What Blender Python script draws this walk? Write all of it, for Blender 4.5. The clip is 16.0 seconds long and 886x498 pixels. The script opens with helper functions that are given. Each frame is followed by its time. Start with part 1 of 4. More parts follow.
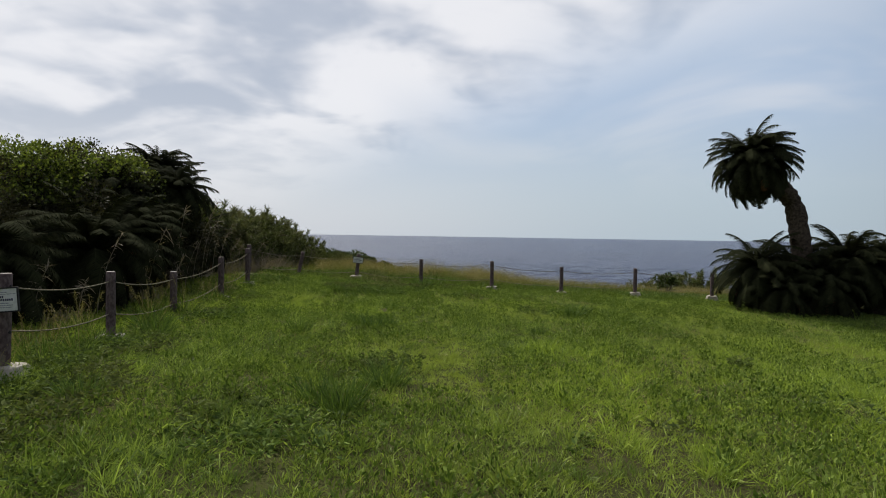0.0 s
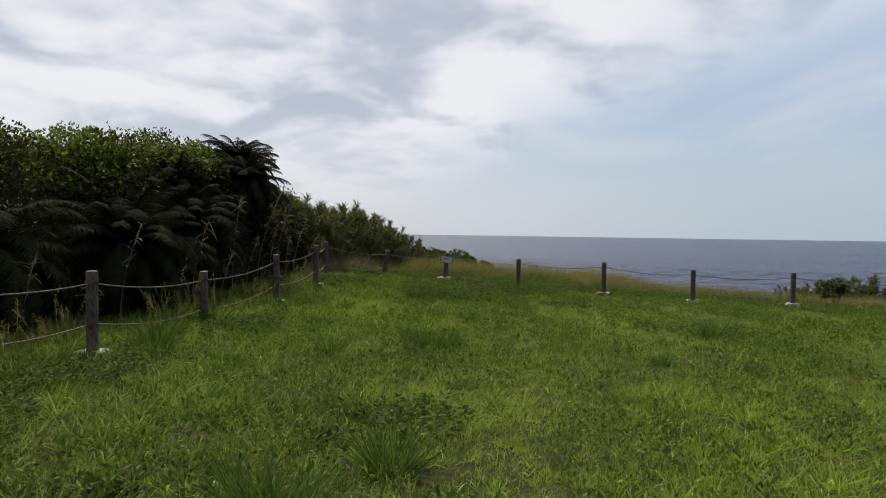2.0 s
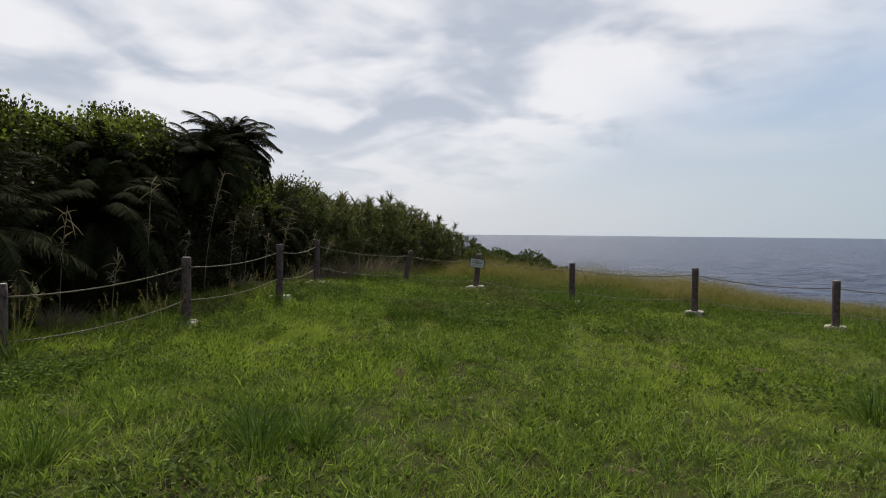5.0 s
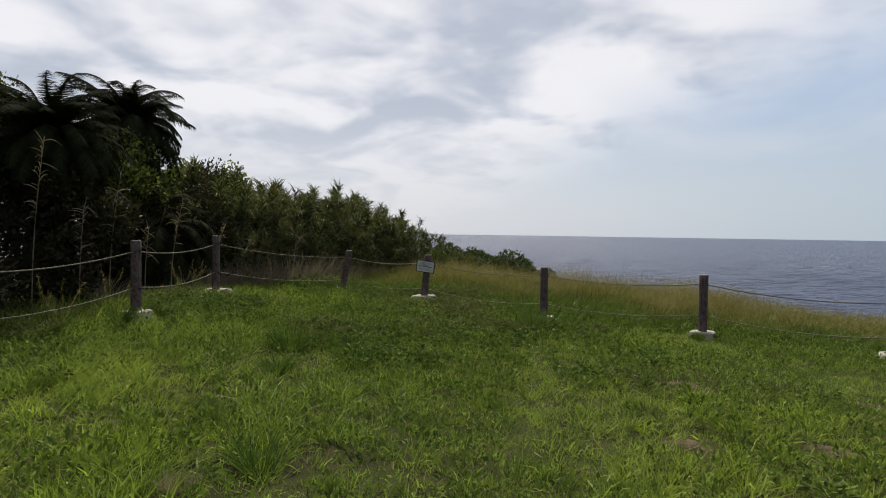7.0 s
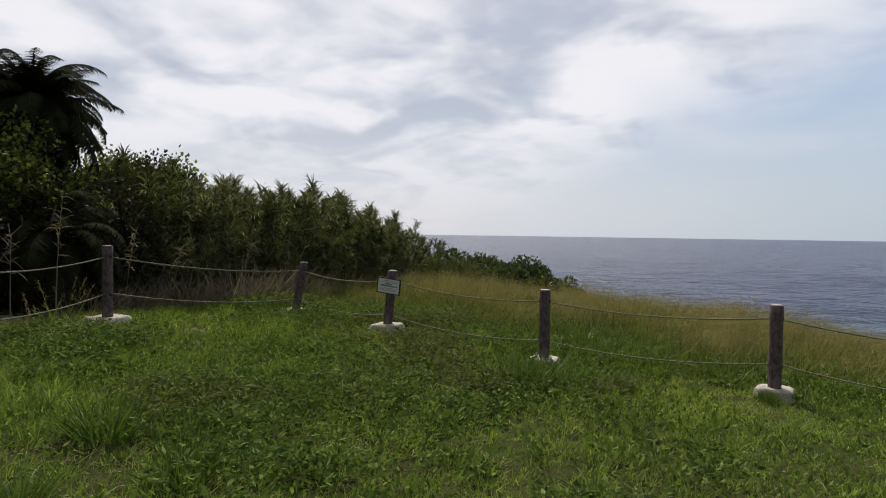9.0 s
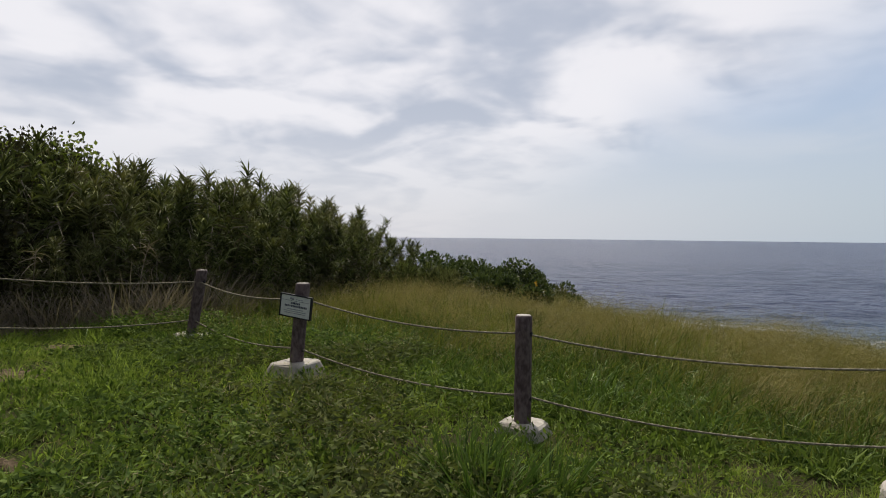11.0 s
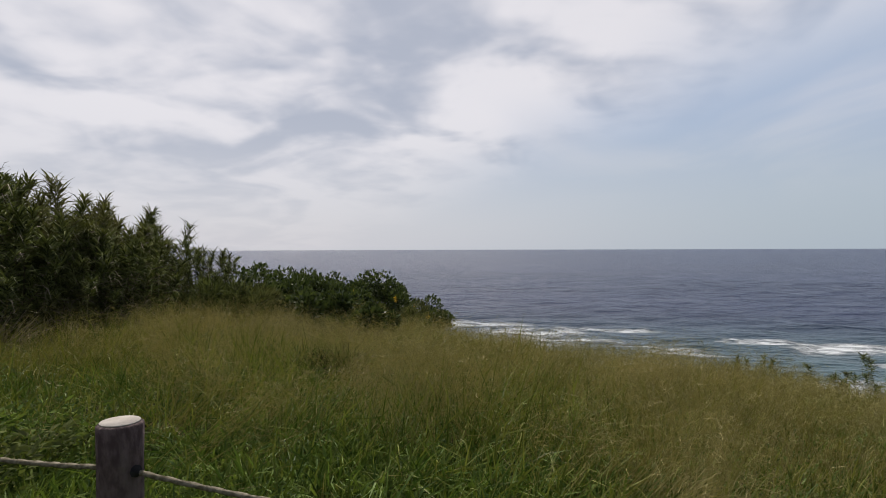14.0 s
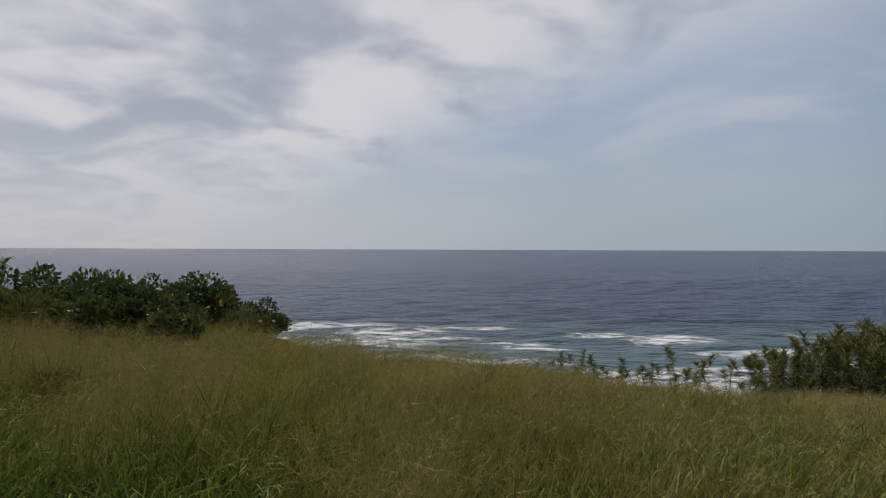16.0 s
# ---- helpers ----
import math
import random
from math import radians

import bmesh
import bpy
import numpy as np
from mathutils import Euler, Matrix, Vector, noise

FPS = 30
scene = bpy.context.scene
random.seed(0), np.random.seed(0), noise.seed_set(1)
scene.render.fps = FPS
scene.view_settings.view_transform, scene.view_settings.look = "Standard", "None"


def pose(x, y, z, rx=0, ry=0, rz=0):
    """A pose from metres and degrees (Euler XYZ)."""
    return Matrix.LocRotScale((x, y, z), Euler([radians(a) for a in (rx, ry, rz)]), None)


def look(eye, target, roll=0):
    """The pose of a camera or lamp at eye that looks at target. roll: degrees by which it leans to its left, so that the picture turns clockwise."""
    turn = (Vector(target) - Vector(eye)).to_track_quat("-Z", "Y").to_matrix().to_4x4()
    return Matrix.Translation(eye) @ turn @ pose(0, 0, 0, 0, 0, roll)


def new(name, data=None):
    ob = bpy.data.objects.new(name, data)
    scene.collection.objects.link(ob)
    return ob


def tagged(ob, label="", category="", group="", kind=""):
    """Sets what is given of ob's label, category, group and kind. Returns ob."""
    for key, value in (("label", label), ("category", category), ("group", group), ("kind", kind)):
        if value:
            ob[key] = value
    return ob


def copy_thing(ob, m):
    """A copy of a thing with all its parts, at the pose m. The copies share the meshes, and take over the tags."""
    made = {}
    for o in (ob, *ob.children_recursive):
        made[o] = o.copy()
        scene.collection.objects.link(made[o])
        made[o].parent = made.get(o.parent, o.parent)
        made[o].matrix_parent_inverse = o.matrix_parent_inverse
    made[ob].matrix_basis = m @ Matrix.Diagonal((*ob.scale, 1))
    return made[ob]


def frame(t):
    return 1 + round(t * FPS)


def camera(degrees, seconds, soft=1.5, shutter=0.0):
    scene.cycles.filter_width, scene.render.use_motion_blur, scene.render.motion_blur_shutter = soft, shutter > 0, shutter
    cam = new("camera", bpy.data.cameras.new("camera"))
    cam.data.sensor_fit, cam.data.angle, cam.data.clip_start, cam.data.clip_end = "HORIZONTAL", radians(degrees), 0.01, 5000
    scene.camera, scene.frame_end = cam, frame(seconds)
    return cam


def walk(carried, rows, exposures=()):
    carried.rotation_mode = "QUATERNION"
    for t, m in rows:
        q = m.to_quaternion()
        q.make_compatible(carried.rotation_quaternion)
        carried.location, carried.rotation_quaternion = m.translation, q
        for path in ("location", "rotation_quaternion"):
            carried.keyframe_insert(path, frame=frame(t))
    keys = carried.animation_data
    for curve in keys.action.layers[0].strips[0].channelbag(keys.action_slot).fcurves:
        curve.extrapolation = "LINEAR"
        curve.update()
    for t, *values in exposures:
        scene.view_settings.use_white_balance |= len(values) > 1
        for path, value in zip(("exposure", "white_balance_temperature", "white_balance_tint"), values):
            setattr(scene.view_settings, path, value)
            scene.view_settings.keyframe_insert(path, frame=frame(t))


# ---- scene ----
cam = camera(75.3, 16.0, 1.0)
PATH = [
    (0, (0.769, 0.426, 1.773), (0.666, 2.423, 1.723), 0.9),
    (0.5, (0.835, 1.129, 1.683), (0.548, 3.107, 1.629), 0.8),
    (1, (1.014, 1.813, 1.694), (0.664, 3.781, 1.639), 0.6),
    (1.5, (1.032, 2.426, 1.636), (0.592, 4.377, 1.583), 0.8),
    (2, (1.096, 3.126, 1.652), (0.594, 5.061, 1.597), 0.8),
    (2.5, (1.112, 3.753, 1.625), (0.502, 5.657, 1.568), 0.8),
    (3, (1.195, 4.542, 1.661), (0.467, 6.403, 1.601), 0.6),
    (3.2, (1.246, 4.831, 1.646), (0.516, 6.692, 1.58), 0.7),
    (5.3, (1.689, 8.061, 1.527), (0.844, 9.873, 1.471), 0.5),
    (5.5, (1.691, 8.363, 1.511), (0.87, 10.186, 1.453), 0.5),
    (6, (1.668, 9.153, 1.509), (0.844, 10.974, 1.447), 0.6),
    (6.5, (1.572, 9.878, 1.512), (0.772, 11.71, 1.455), 0.5),
    (7, (1.361, 10.547, 1.476), (0.547, 12.373, 1.419), 0.8),
    (7.5, (1.241, 11.275, 1.555), (0.419, 13.097, 1.493), 0.9),
    (8, (1.13, 11.929, 1.529), (0.272, 13.734, 1.474), 0.7),
    (8.2, (1.117, 12.19, 1.592), (0.219, 13.976, 1.54), 1.0),
    (10.3, (0.565, 14.911, 1.561), (-0.326, 16.7, 1.504), 0.5),
    (10.5, (0.481, 15.151, 1.556), (-0.412, 16.939, 1.51), 0.7),
    (11, (0.408, 15.773, 1.519), (-0.484, 17.563, 1.474), 0.6),
    (11.5, (0.279, 16.344, 1.498), (-0.613, 18.134, 1.456), 0.8),
    (12, (0.188, 16.837, 1.501), (-0.655, 18.65, 1.464), 0.6),
    (12.5, (0.131, 17.269, 1.501), (-0.683, 19.096, 1.469), 0.6),
    (13, (0.189, 17.733, 1.501), (-0.615, 19.564, 1.468), 0.3),
    (13.5, (0.245, 18.24, 1.459), (-0.438, 20.12, 1.437), 0.3),
    (14, (0.4, 18.533, 1.437), (-0.126, 20.463, 1.434), -0.2),
    (14.5, (0.462, 18.793, 1.446), (0.073, 20.755, 1.435), 0.6),
    (15, (0.715, 18.874, 1.425), (0.439, 20.855, 1.422), 0.3),
    (15.5, (0.981, 18.914, 1.461), (0.78, 20.904, 1.459), 0.2),
    (16, (1.176, 19.071, 1.466), (1.103, 21.07, 1.462), 0.2),
]
walk(cam, [(t, look(eye, target, roll)) for t, eye, target, roll in PATH], [(0, 0.06, 6500, 10), (5, 0.08, 6550, 10.5), (8, 0.10, 6550, 11.5), (12, 0.06, 6550, 12.5), (14, -0.08, 6550, 13.5), (16, -0.38, 6550, 12.5)])

SKY_STRENGTH, SUN_STRENGTH, CLOUD_SEED = 1.0, 4.2, 2.3

# ---- world, sun ----
SUN_AZ, SUN_EL = radians(-38), radians(52)          # azimuth from +y towards +x


def nd(tree, kind, x=None, **values):
    """A node with some of its properties and unlinked inputs set."""
    n = tree.nodes.new(kind)
    for k, v in (x or {}).items():
        set_field(n, k, v)
    for k, v in values.items():
        n.inputs[k.replace("_", " ")].default_value = v
    return n


def set_field(n, k, v):
    if k == "operation":
        n.operation = v
    elif k == "blend_type":
        n.blend_type = v
    elif k == "data_type":
        n.data_type = v
    elif k == "noise_dimensions":
        n.noise_dimensions = v
    elif k == "attribute_name":
        n.attribute_name = v
    elif k == "interpolation_type":
        n.interpolation_type = v


def calc(tree, op, a, b=0.0, c=0.0, clamp=False):
    n = tree.nodes.new("ShaderNodeMath")
    n.operation, n.use_clamp = op, clamp
    for i, v in enumerate((a, b, c)):
        if isinstance(v, (int, float)):
            n.inputs[i].default_value = v
        else:
            tree.links.new(v, n.inputs[i])
    return n.outputs[0]


def span(tree, v, lo, hi, to_lo=0.0, to_hi=1.0):
    n = tree.nodes.new("ShaderNodeMapRange")
    n.interpolation_type = "SMOOTHSTEP"
    tree.links.new(v, n.inputs[0])
    for i, x in enumerate((lo, hi, to_lo, to_hi)):
        n.inputs[i + 1].default_value = x
    return n.outputs[0]


def blend(tree, fac, a, b, how="MIX"):
    n = tree.nodes.new("ShaderNodeMix")
    n.data_type, n.blend_type = "RGBA", how
    for i, v in ((0, fac), (6, a), (7, b)):
        if isinstance(v, (int, float)):
            n.inputs[i].default_value = v
        elif isinstance(v, (tuple, list)):
            n.inputs[i].default_value = (*v[:3], 1)
        else:
            tree.links.new(v, n.inputs[i])
    return n.outputs[2]


def fbm(tree, vec, scale, detail=4.0, rough=0.55, dist=0.0):
    n = tree.nodes.new("ShaderNodeTexNoise")
    n.inputs["Scale"].default_value, n.inputs["Detail"].default_value = scale, detail
    n.inputs["Roughness"].default_value, n.inputs["Distortion"].default_value = rough, dist
    if vec is not None:
        tree.links.new(vec, n.inputs["Vector"])
    return n.outputs["Fac"]


def make_world():
    world = bpy.data.worlds.new("cloudy_sky")
    scene.world = world
    world.use_nodes = True
    t = world.node_tree
    t.nodes.clear()
    out, back = t.nodes.new("ShaderNodeOutputWorld"), t.nodes.new("ShaderNodeBackground")
    sky = t.nodes.new("ShaderNodeTexSky")
    sky.sky_type, sky.sun_disc, sky.sun_elevation, sky.sun_rotation = "NISHITA", False, SUN_EL, SUN_AZ % math.tau
    sky.air_density, sky.dust_density = 1.0, 1.5
    tc = t.nodes.new("ShaderNodeTexCoord")
    sep = t.nodes.new("ShaderNodeSeparateXYZ")
    t.links.new(tc.outputs["Generated"], sep.inputs[0])
    up = calc(t, "ADD", calc(t, "MAXIMUM", sep.outputs[2], 0.0), 0.22)
    u, v = calc(t, "DIVIDE", sep.outputs[0], up), calc(t, "DIVIDE", sep.outputs[1], up)
    com = t.nodes.new("ShaderNodeCombineXYZ")
    t.links.new(u, com.inputs[0]), t.links.new(v, com.inputs[1])
    com.inputs[2].default_value = CLOUD_SEED
    flat = com.outputs[0]
    billow = calc(t, "ADD", calc(t, "MULTIPLY", fbm(t, flat, 2.2, 3, 0.45, 0.6), 0.82), calc(t, "MULTIPLY", fbm(t, flat, 7.0, 3, 0.5, 0.3), 0.18))
    wisp = fbm(t, flat, 0.9, 4, 0.5, 0.7)
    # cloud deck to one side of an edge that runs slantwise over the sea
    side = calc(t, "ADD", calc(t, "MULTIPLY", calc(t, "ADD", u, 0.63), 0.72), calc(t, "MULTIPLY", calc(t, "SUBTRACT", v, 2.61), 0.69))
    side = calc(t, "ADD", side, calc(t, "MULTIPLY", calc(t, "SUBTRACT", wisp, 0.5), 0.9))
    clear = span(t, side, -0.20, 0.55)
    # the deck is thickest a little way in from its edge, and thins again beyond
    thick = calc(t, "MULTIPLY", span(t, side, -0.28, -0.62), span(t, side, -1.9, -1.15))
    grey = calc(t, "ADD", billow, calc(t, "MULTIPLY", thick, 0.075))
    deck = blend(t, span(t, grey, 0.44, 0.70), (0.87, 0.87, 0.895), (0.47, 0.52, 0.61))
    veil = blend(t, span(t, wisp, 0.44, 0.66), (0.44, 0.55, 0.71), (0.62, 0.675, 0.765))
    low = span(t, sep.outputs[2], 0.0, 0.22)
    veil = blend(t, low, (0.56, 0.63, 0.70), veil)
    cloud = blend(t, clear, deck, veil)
    haze_side = span(t, sep.outputs[0], -0.6, 0.5)
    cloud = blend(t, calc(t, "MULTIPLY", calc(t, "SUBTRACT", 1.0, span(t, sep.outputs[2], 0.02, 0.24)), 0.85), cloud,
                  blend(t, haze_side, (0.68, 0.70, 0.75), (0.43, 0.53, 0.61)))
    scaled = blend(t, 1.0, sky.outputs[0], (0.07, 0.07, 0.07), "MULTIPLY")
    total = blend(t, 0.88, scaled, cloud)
    # unseen sky opposite the sun, dimmed to darken the thicket and grass
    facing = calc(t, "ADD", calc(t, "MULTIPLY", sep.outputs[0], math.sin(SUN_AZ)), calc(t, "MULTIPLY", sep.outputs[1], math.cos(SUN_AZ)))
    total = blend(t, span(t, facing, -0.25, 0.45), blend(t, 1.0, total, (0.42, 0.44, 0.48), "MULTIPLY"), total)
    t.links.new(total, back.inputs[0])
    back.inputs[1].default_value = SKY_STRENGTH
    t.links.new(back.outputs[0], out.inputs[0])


make_world()
sun = new("sun", bpy.data.lights.new("sun", "SUN"))
sun.data.energy, sun.data.angle, sun.data.color = SUN_STRENGTH, radians(5), (1.0, 0.94, 0.83)
sun.matrix_world = look((0, 0, 50), (-math.sin(SUN_AZ) * math.cos(SUN_EL), -math.cos(SUN_AZ) * math.cos(SUN_EL), 50 - math.sin(SUN_EL)))


# ---- materials ----
def material(name):
    m = bpy.data.materials.new(name)
    m.use_nodes = True
    t = m.node_tree
    return m, t, t.nodes["Principled BSDF"], t.nodes["Material Output"]


def spot(t):
    return t.nodes.new("ShaderNodeTexCoord").outputs["Object"]


def bump(t, bsdf, height, strength, distance):
    b = t.nodes.new("ShaderNodeBump")
    b.inputs["Strength"].default_value, b.inputs["Distance"].default_value = strength, distance
    t.links.new(height, b.inputs["Height"])
    t.links.new(b.outputs[0], bsdf.inputs["Normal"])


def leaf_mat(name, a, b, patch_a=None, patch_b=None, patch=0.5, through_light=0.22, rough=0.55, gloss=0.12):
    """Leaves: each its own tone between a and b, pulled towards patch colours by slow noise over the ground."""
    m, t, bsdf, out = material(name)
    geo = t.nodes.new("ShaderNodeNewGeometry")
    col = blend(t, geo.outputs["Random Per Island"], a, b)
    if patch_a:
        where = geo.outputs["Position"]
        col = blend(t, calc(t, "MULTIPLY", span(t, fbm(t, where, patch, 3), 0.45, 0.62), 0.75), col, patch_a)
        col = blend(t, calc(t, "MULTIPLY", span(t, fbm(t, where, patch * 18, 3), 0.50, 0.64), 0.75), col, patch_b)
    t.links.new(col, bsdf.inputs["Base Color"])
    bsdf.inputs["Roughness"].default_value = rough
    bsdf.inputs["Specular IOR Level"].default_value = gloss
    tr, mix = t.nodes.new("ShaderNodeBsdfTranslucent"), t.nodes.new("ShaderNodeMixShader")
    t.links.new(blend(t, 1.0, col, (1.0, 1.05, 0.55), "MULTIPLY"), tr.inputs[0])
    mix.inputs[0].default_value = through_light
    t.links.new(bsdf.outputs[0], mix.inputs[1]), t.links.new(tr.outputs[0], mix.inputs[2])
    t.links.new(mix.outputs[0], out.inputs[0])
    return m


LAWN = leaf_mat("lawn_blades", (0.060, 0.110, 0.026), (0.365, 0.465, 0.11), (0.34, 0.41, 0.085), (0.085, 0.14, 0.034), 0.20, 0.38)
LAWN_LIGHT = leaf_mat("light_lawn_blades", (0.15, 0.23, 0.035), (0.40, 0.50, 0.09), None, None, 1, 0.4)
LAWN_DRY = leaf_mat("dry_blades", (0.22, 0.18, 0.09), (0.40, 0.34, 0.18))
TUFT = leaf_mat("tuft_blades", (0.042, 0.082, 0.018), (0.165, 0.245, 0.055))
WEED = leaf_mat("weed_leaves", (0.055, 0.095, 0.020), (0.20, 0.27, 0.06), None, None, 1, 0.28, 0.85, 0.02)
HERB = leaf_mat("rank_weed_leaves", (0.046, 0.082, 0.022), (0.19, 0.26, 0.070), (0.12, 0.125, 0.055), (0.035, 0.06, 0.02), 0.5, 0.28, 0.85, 0.02)
HERB_TOP = leaf_mat("weed_seed_heads", (0.20, 0.17, 0.09), (0.42, 0.37, 0.22))
LUSH = leaf_mat("lush_blades", (0.048, 0.085, 0.021), (0.18, 0.24, 0.058), None, None, 1, 0.3, 0.7, 0.05)
MEADOW = leaf_mat("meadow_blades", (0.042, 0.074, 0.016), (0.245, 0.275, 0.068), (0.235, 0.215, 0.056), (0.035, 0.07, 0.012), 0.12)
SEED = leaf_mat("seed_stalks", (0.14, 0.125, 0.045), (0.44, 0.375, 0.17), (0.37, 0.30, 0.13), (0.13, 0.125, 0.045), 0.16)
REED = leaf_mat("reed_leaves", (0.028, 0.038, 0.015), (0.210, 0.240, 0.085), (0.19, 0.18, 0.08), (0.032, 0.042, 0.018), 0.35, 0.16, 0.7, 0.05)
REED_DEAD = leaf_mat("dead_reed_leaves", (0.075, 0.060, 0.045), (0.26, 0.22, 0.165), None, None, 1, 0.12)
STRAW = leaf_mat("straw", (0.17, 0.14, 0.105), (0.36, 0.30, 0.24))
# darker than living fronds: their backlit shade is put into the colour
SAGO = leaf_mat("shade_dark_sago_leaflets", (0.016, 0.019, 0.010), (0.036, 0.040, 0.019), None, None, 1, 0.08, 0.9, 0.02)
SAGO_DEAD = leaf_mat("dead_fronds", (0.10, 0.05, 0.025), (0.20, 0.10, 0.05), None, None, 1, 0.15)
BROAD = leaf_mat("shrub_leaves", (0.028, 0.044, 0.018), (0.115, 0.145, 0.055), None, None, 1, 0.22, 0.4)
VINE = leaf_mat("vine_leaves", (0.05, 0.075, 0.018), (0.23, 0.28, 0.06), (0.17, 0.20, 0.05), (0.045, 0.05, 0.02), 0.3, 0.38)
# the thicket's inner shade is put into this near-black leaf colour
SHADED_LEAF = leaf_mat("shade_dark_leaves", (0.024, 0.025, 0.013), (0.064, 0.060, 0.032), None, None, 1, 0.2)
FLOWER = leaf_mat("yellow_petals", (0.70, 0.42, 0.06), (0.80, 0.55, 0.10))


def plain(name, a, b, scale, rough=0.8, bump_scale=None, bump_size=0.004, stretch=(1, 1, 1), stain=None):
    m, t, bsdf, _ = material(name)
    mp = t.nodes.new("ShaderNodeMapping")
    mp.inputs["Scale"].default_value = stretch
    t.links.new(spot(t), mp.inputs[0])
    col = blend(t, span(t, fbm(t, mp.outputs[0], scale, 6), 0.35, 0.65), a, b)
    if stain:
        col = blend(t, calc(t, "MULTIPLY", span(t, fbm(t, mp.outputs[0], scale * 0.23, 4), 0.5, 0.68), 0.7), col, stain)
    t.links.new(col, bsdf.inputs["Base Color"])
    bsdf.inputs["Roughness"].default_value = rough
    bsdf.inputs["Specular IOR Level"].default_value = 0.05
    if bump_scale:
        bump(t, bsdf, fbm(t, mp.outputs[0], bump_scale, 5), 0.8, bump_size)
    return m


CULM = plain("green_culm", (0.05, 0.05, 0.025), (0.11, 0.10, 0.05), 8.0, 0.8)
SOIL = plain("soil", (0.030, 0.034, 0.011), (0.050, 0.054, 0.018), 3.0, 0.95, 40, 0.02, stain=(0.040, 0.034, 0.018))
DIRT = plain("bare_dirt", (0.06, 0.046, 0.028), (0.14, 0.105, 0.068), 14.0, 0.95, 60, 0.02)
CONCRETE = plain("footing_concrete", (0.33, 0.305, 0.265), (0.47, 0.44, 0.39), 9.0, 0.9, 45, 0.006, stain=(0.22, 0.19, 0.14))
POST = plain("imitation_log", (0.075, 0.054, 0.056), (0.145, 0.112, 0.112), 40.0, 0.85, 60, 0.012, (1, 1, 0.45), stain=(0.17, 0.14, 0.135))
POST_END = plain("log_end", (0.36, 0.33, 0.30), (0.48, 0.45, 0.41), 20.0, 0.9, 50, 0.003)
ROPE = plain("weathered_rope", (0.13, 0.115, 0.08), (0.26, 0.235, 0.18), 60.0, 0.9, 300, 0.002)
BOARD = plain("sign_face", (0.54, 0.56, 0.55), (0.64, 0.65, 0.64), 12.0, 0.5, stain=(0.55, 0.56, 0.52))
FRAME = plain("sign_frame", (0.02, 0.02, 0.022), (0.04, 0.04, 0.042), 30.0, 0.5)
INK = plain("ink", (0.04, 0.045, 0.08), (0.07, 0.075, 0.12), 30.0, 0.6)
INK_FAINT = plain("faded_ink", (0.22, 0.23, 0.28), (0.30, 0.30, 0.36), 30.0, 0.6)
TRUNK = plain("sago_trunk", (0.045, 0.036, 0.028), (0.10, 0.08, 0.062), 16.0, 0.95, 24, 0.04)
BARK = plain("bark", (0.08, 0.065, 0.05), (0.15, 0.125, 0.10), 14.0, 0.95, 30, 0.01)
ROCK = plain("shore_rock", (0.16, 0.145, 0.12), (0.30, 0.28, 0.25), 6.0, 0.9, 9, 0.06)


def sea_material():
    m, t, bsdf, _ = material("sea_water")
    geo = t.nodes.new("ShaderNodeNewGeometry")
    sep = t.nodes.new("ShaderNodeSeparateXYZ")
    t.links.new(geo.outputs["Position"], sep.inputs[0])
    mp = t.nodes.new("ShaderNodeMapping")
    mp.inputs["Scale"].default_value = (0.35, 1.0, 1.0)
    mp.inputs["Rotation"].default_value = (0, 0, radians(8))
    t.links.new(geo.outputs["Position"], mp.inputs[0])
    p = mp.outputs[0]
    foam_at = t.nodes.new("ShaderNodeAttribute")
    foam_at.attribute_name = "foam"
    lace = fbm(t, p, 0.55, 8, 0.68, 1.2)
    foam = span(t, calc(t, "ADD", foam_at.outputs["Fac"], calc(t, "MULTIPLY", calc(t, "SUBTRACT", lace, 0.5), 3.2)), 0.36, 1.08)
    caps = span(t, calc(t, "MULTIPLY", fbm(t, p, 0.035, 2), fbm(t, p, 0.25, 5, 0.6, 0.8)), 0.41, 0.44)
    foam = calc(t, "MAXIMUM", foam, calc(t, "MULTIPLY", caps, 0.5))
    water = blend(t, span(t, fbm(t, p, 0.02, 4), 0.35, 0.65), (0.021, 0.034, 0.080), (0.038, 0.054, 0.112))
    water = blend(t, calc(t, "MULTIPLY", span(t, fbm(t, p, 0.30, 4, 0.6), 0.48, 0.66), 0.6), water, (0.075, 0.10, 0.155))
    water = blend(t, span(t, sep.outputs[1], 170.0, 80.0), water, (0.09, 0.15, 0.17))
    col = blend(t, foam, water, (0.66, 0.70, 0.73))
    t.links.new(col, bsdf.inputs["Base Color"])
    t.links.new(calc(t, "ADD", calc(t, "MULTIPLY", foam, 0.5), 0.28), bsdf.inputs["Roughness"])
    bsdf.inputs["IOR"].default_value = 1.33
    bsdf.inputs["Specular IOR Level"].default_value = 0.24
    h = calc(t, "ADD", calc(t, "MULTIPLY", fbm(t, p, 0.20, 3, 0.55), 1.0), calc(t, "MULTIPLY", fbm(t, p, 0.8, 5, 0.65), 0.50))
    h = calc(t, "ADD", h, calc(t, "MULTIPLY", foam, 0.15))
    bump(t, bsdf, h, 1.0, 2.6)
    return m


SEA = sea_material()


# ---- shapes ----
def step(lo, hi, v):
    s = np.clip((v - lo) / (hi - lo), 0, 1)
    return s * s * (3 - 2 * s)


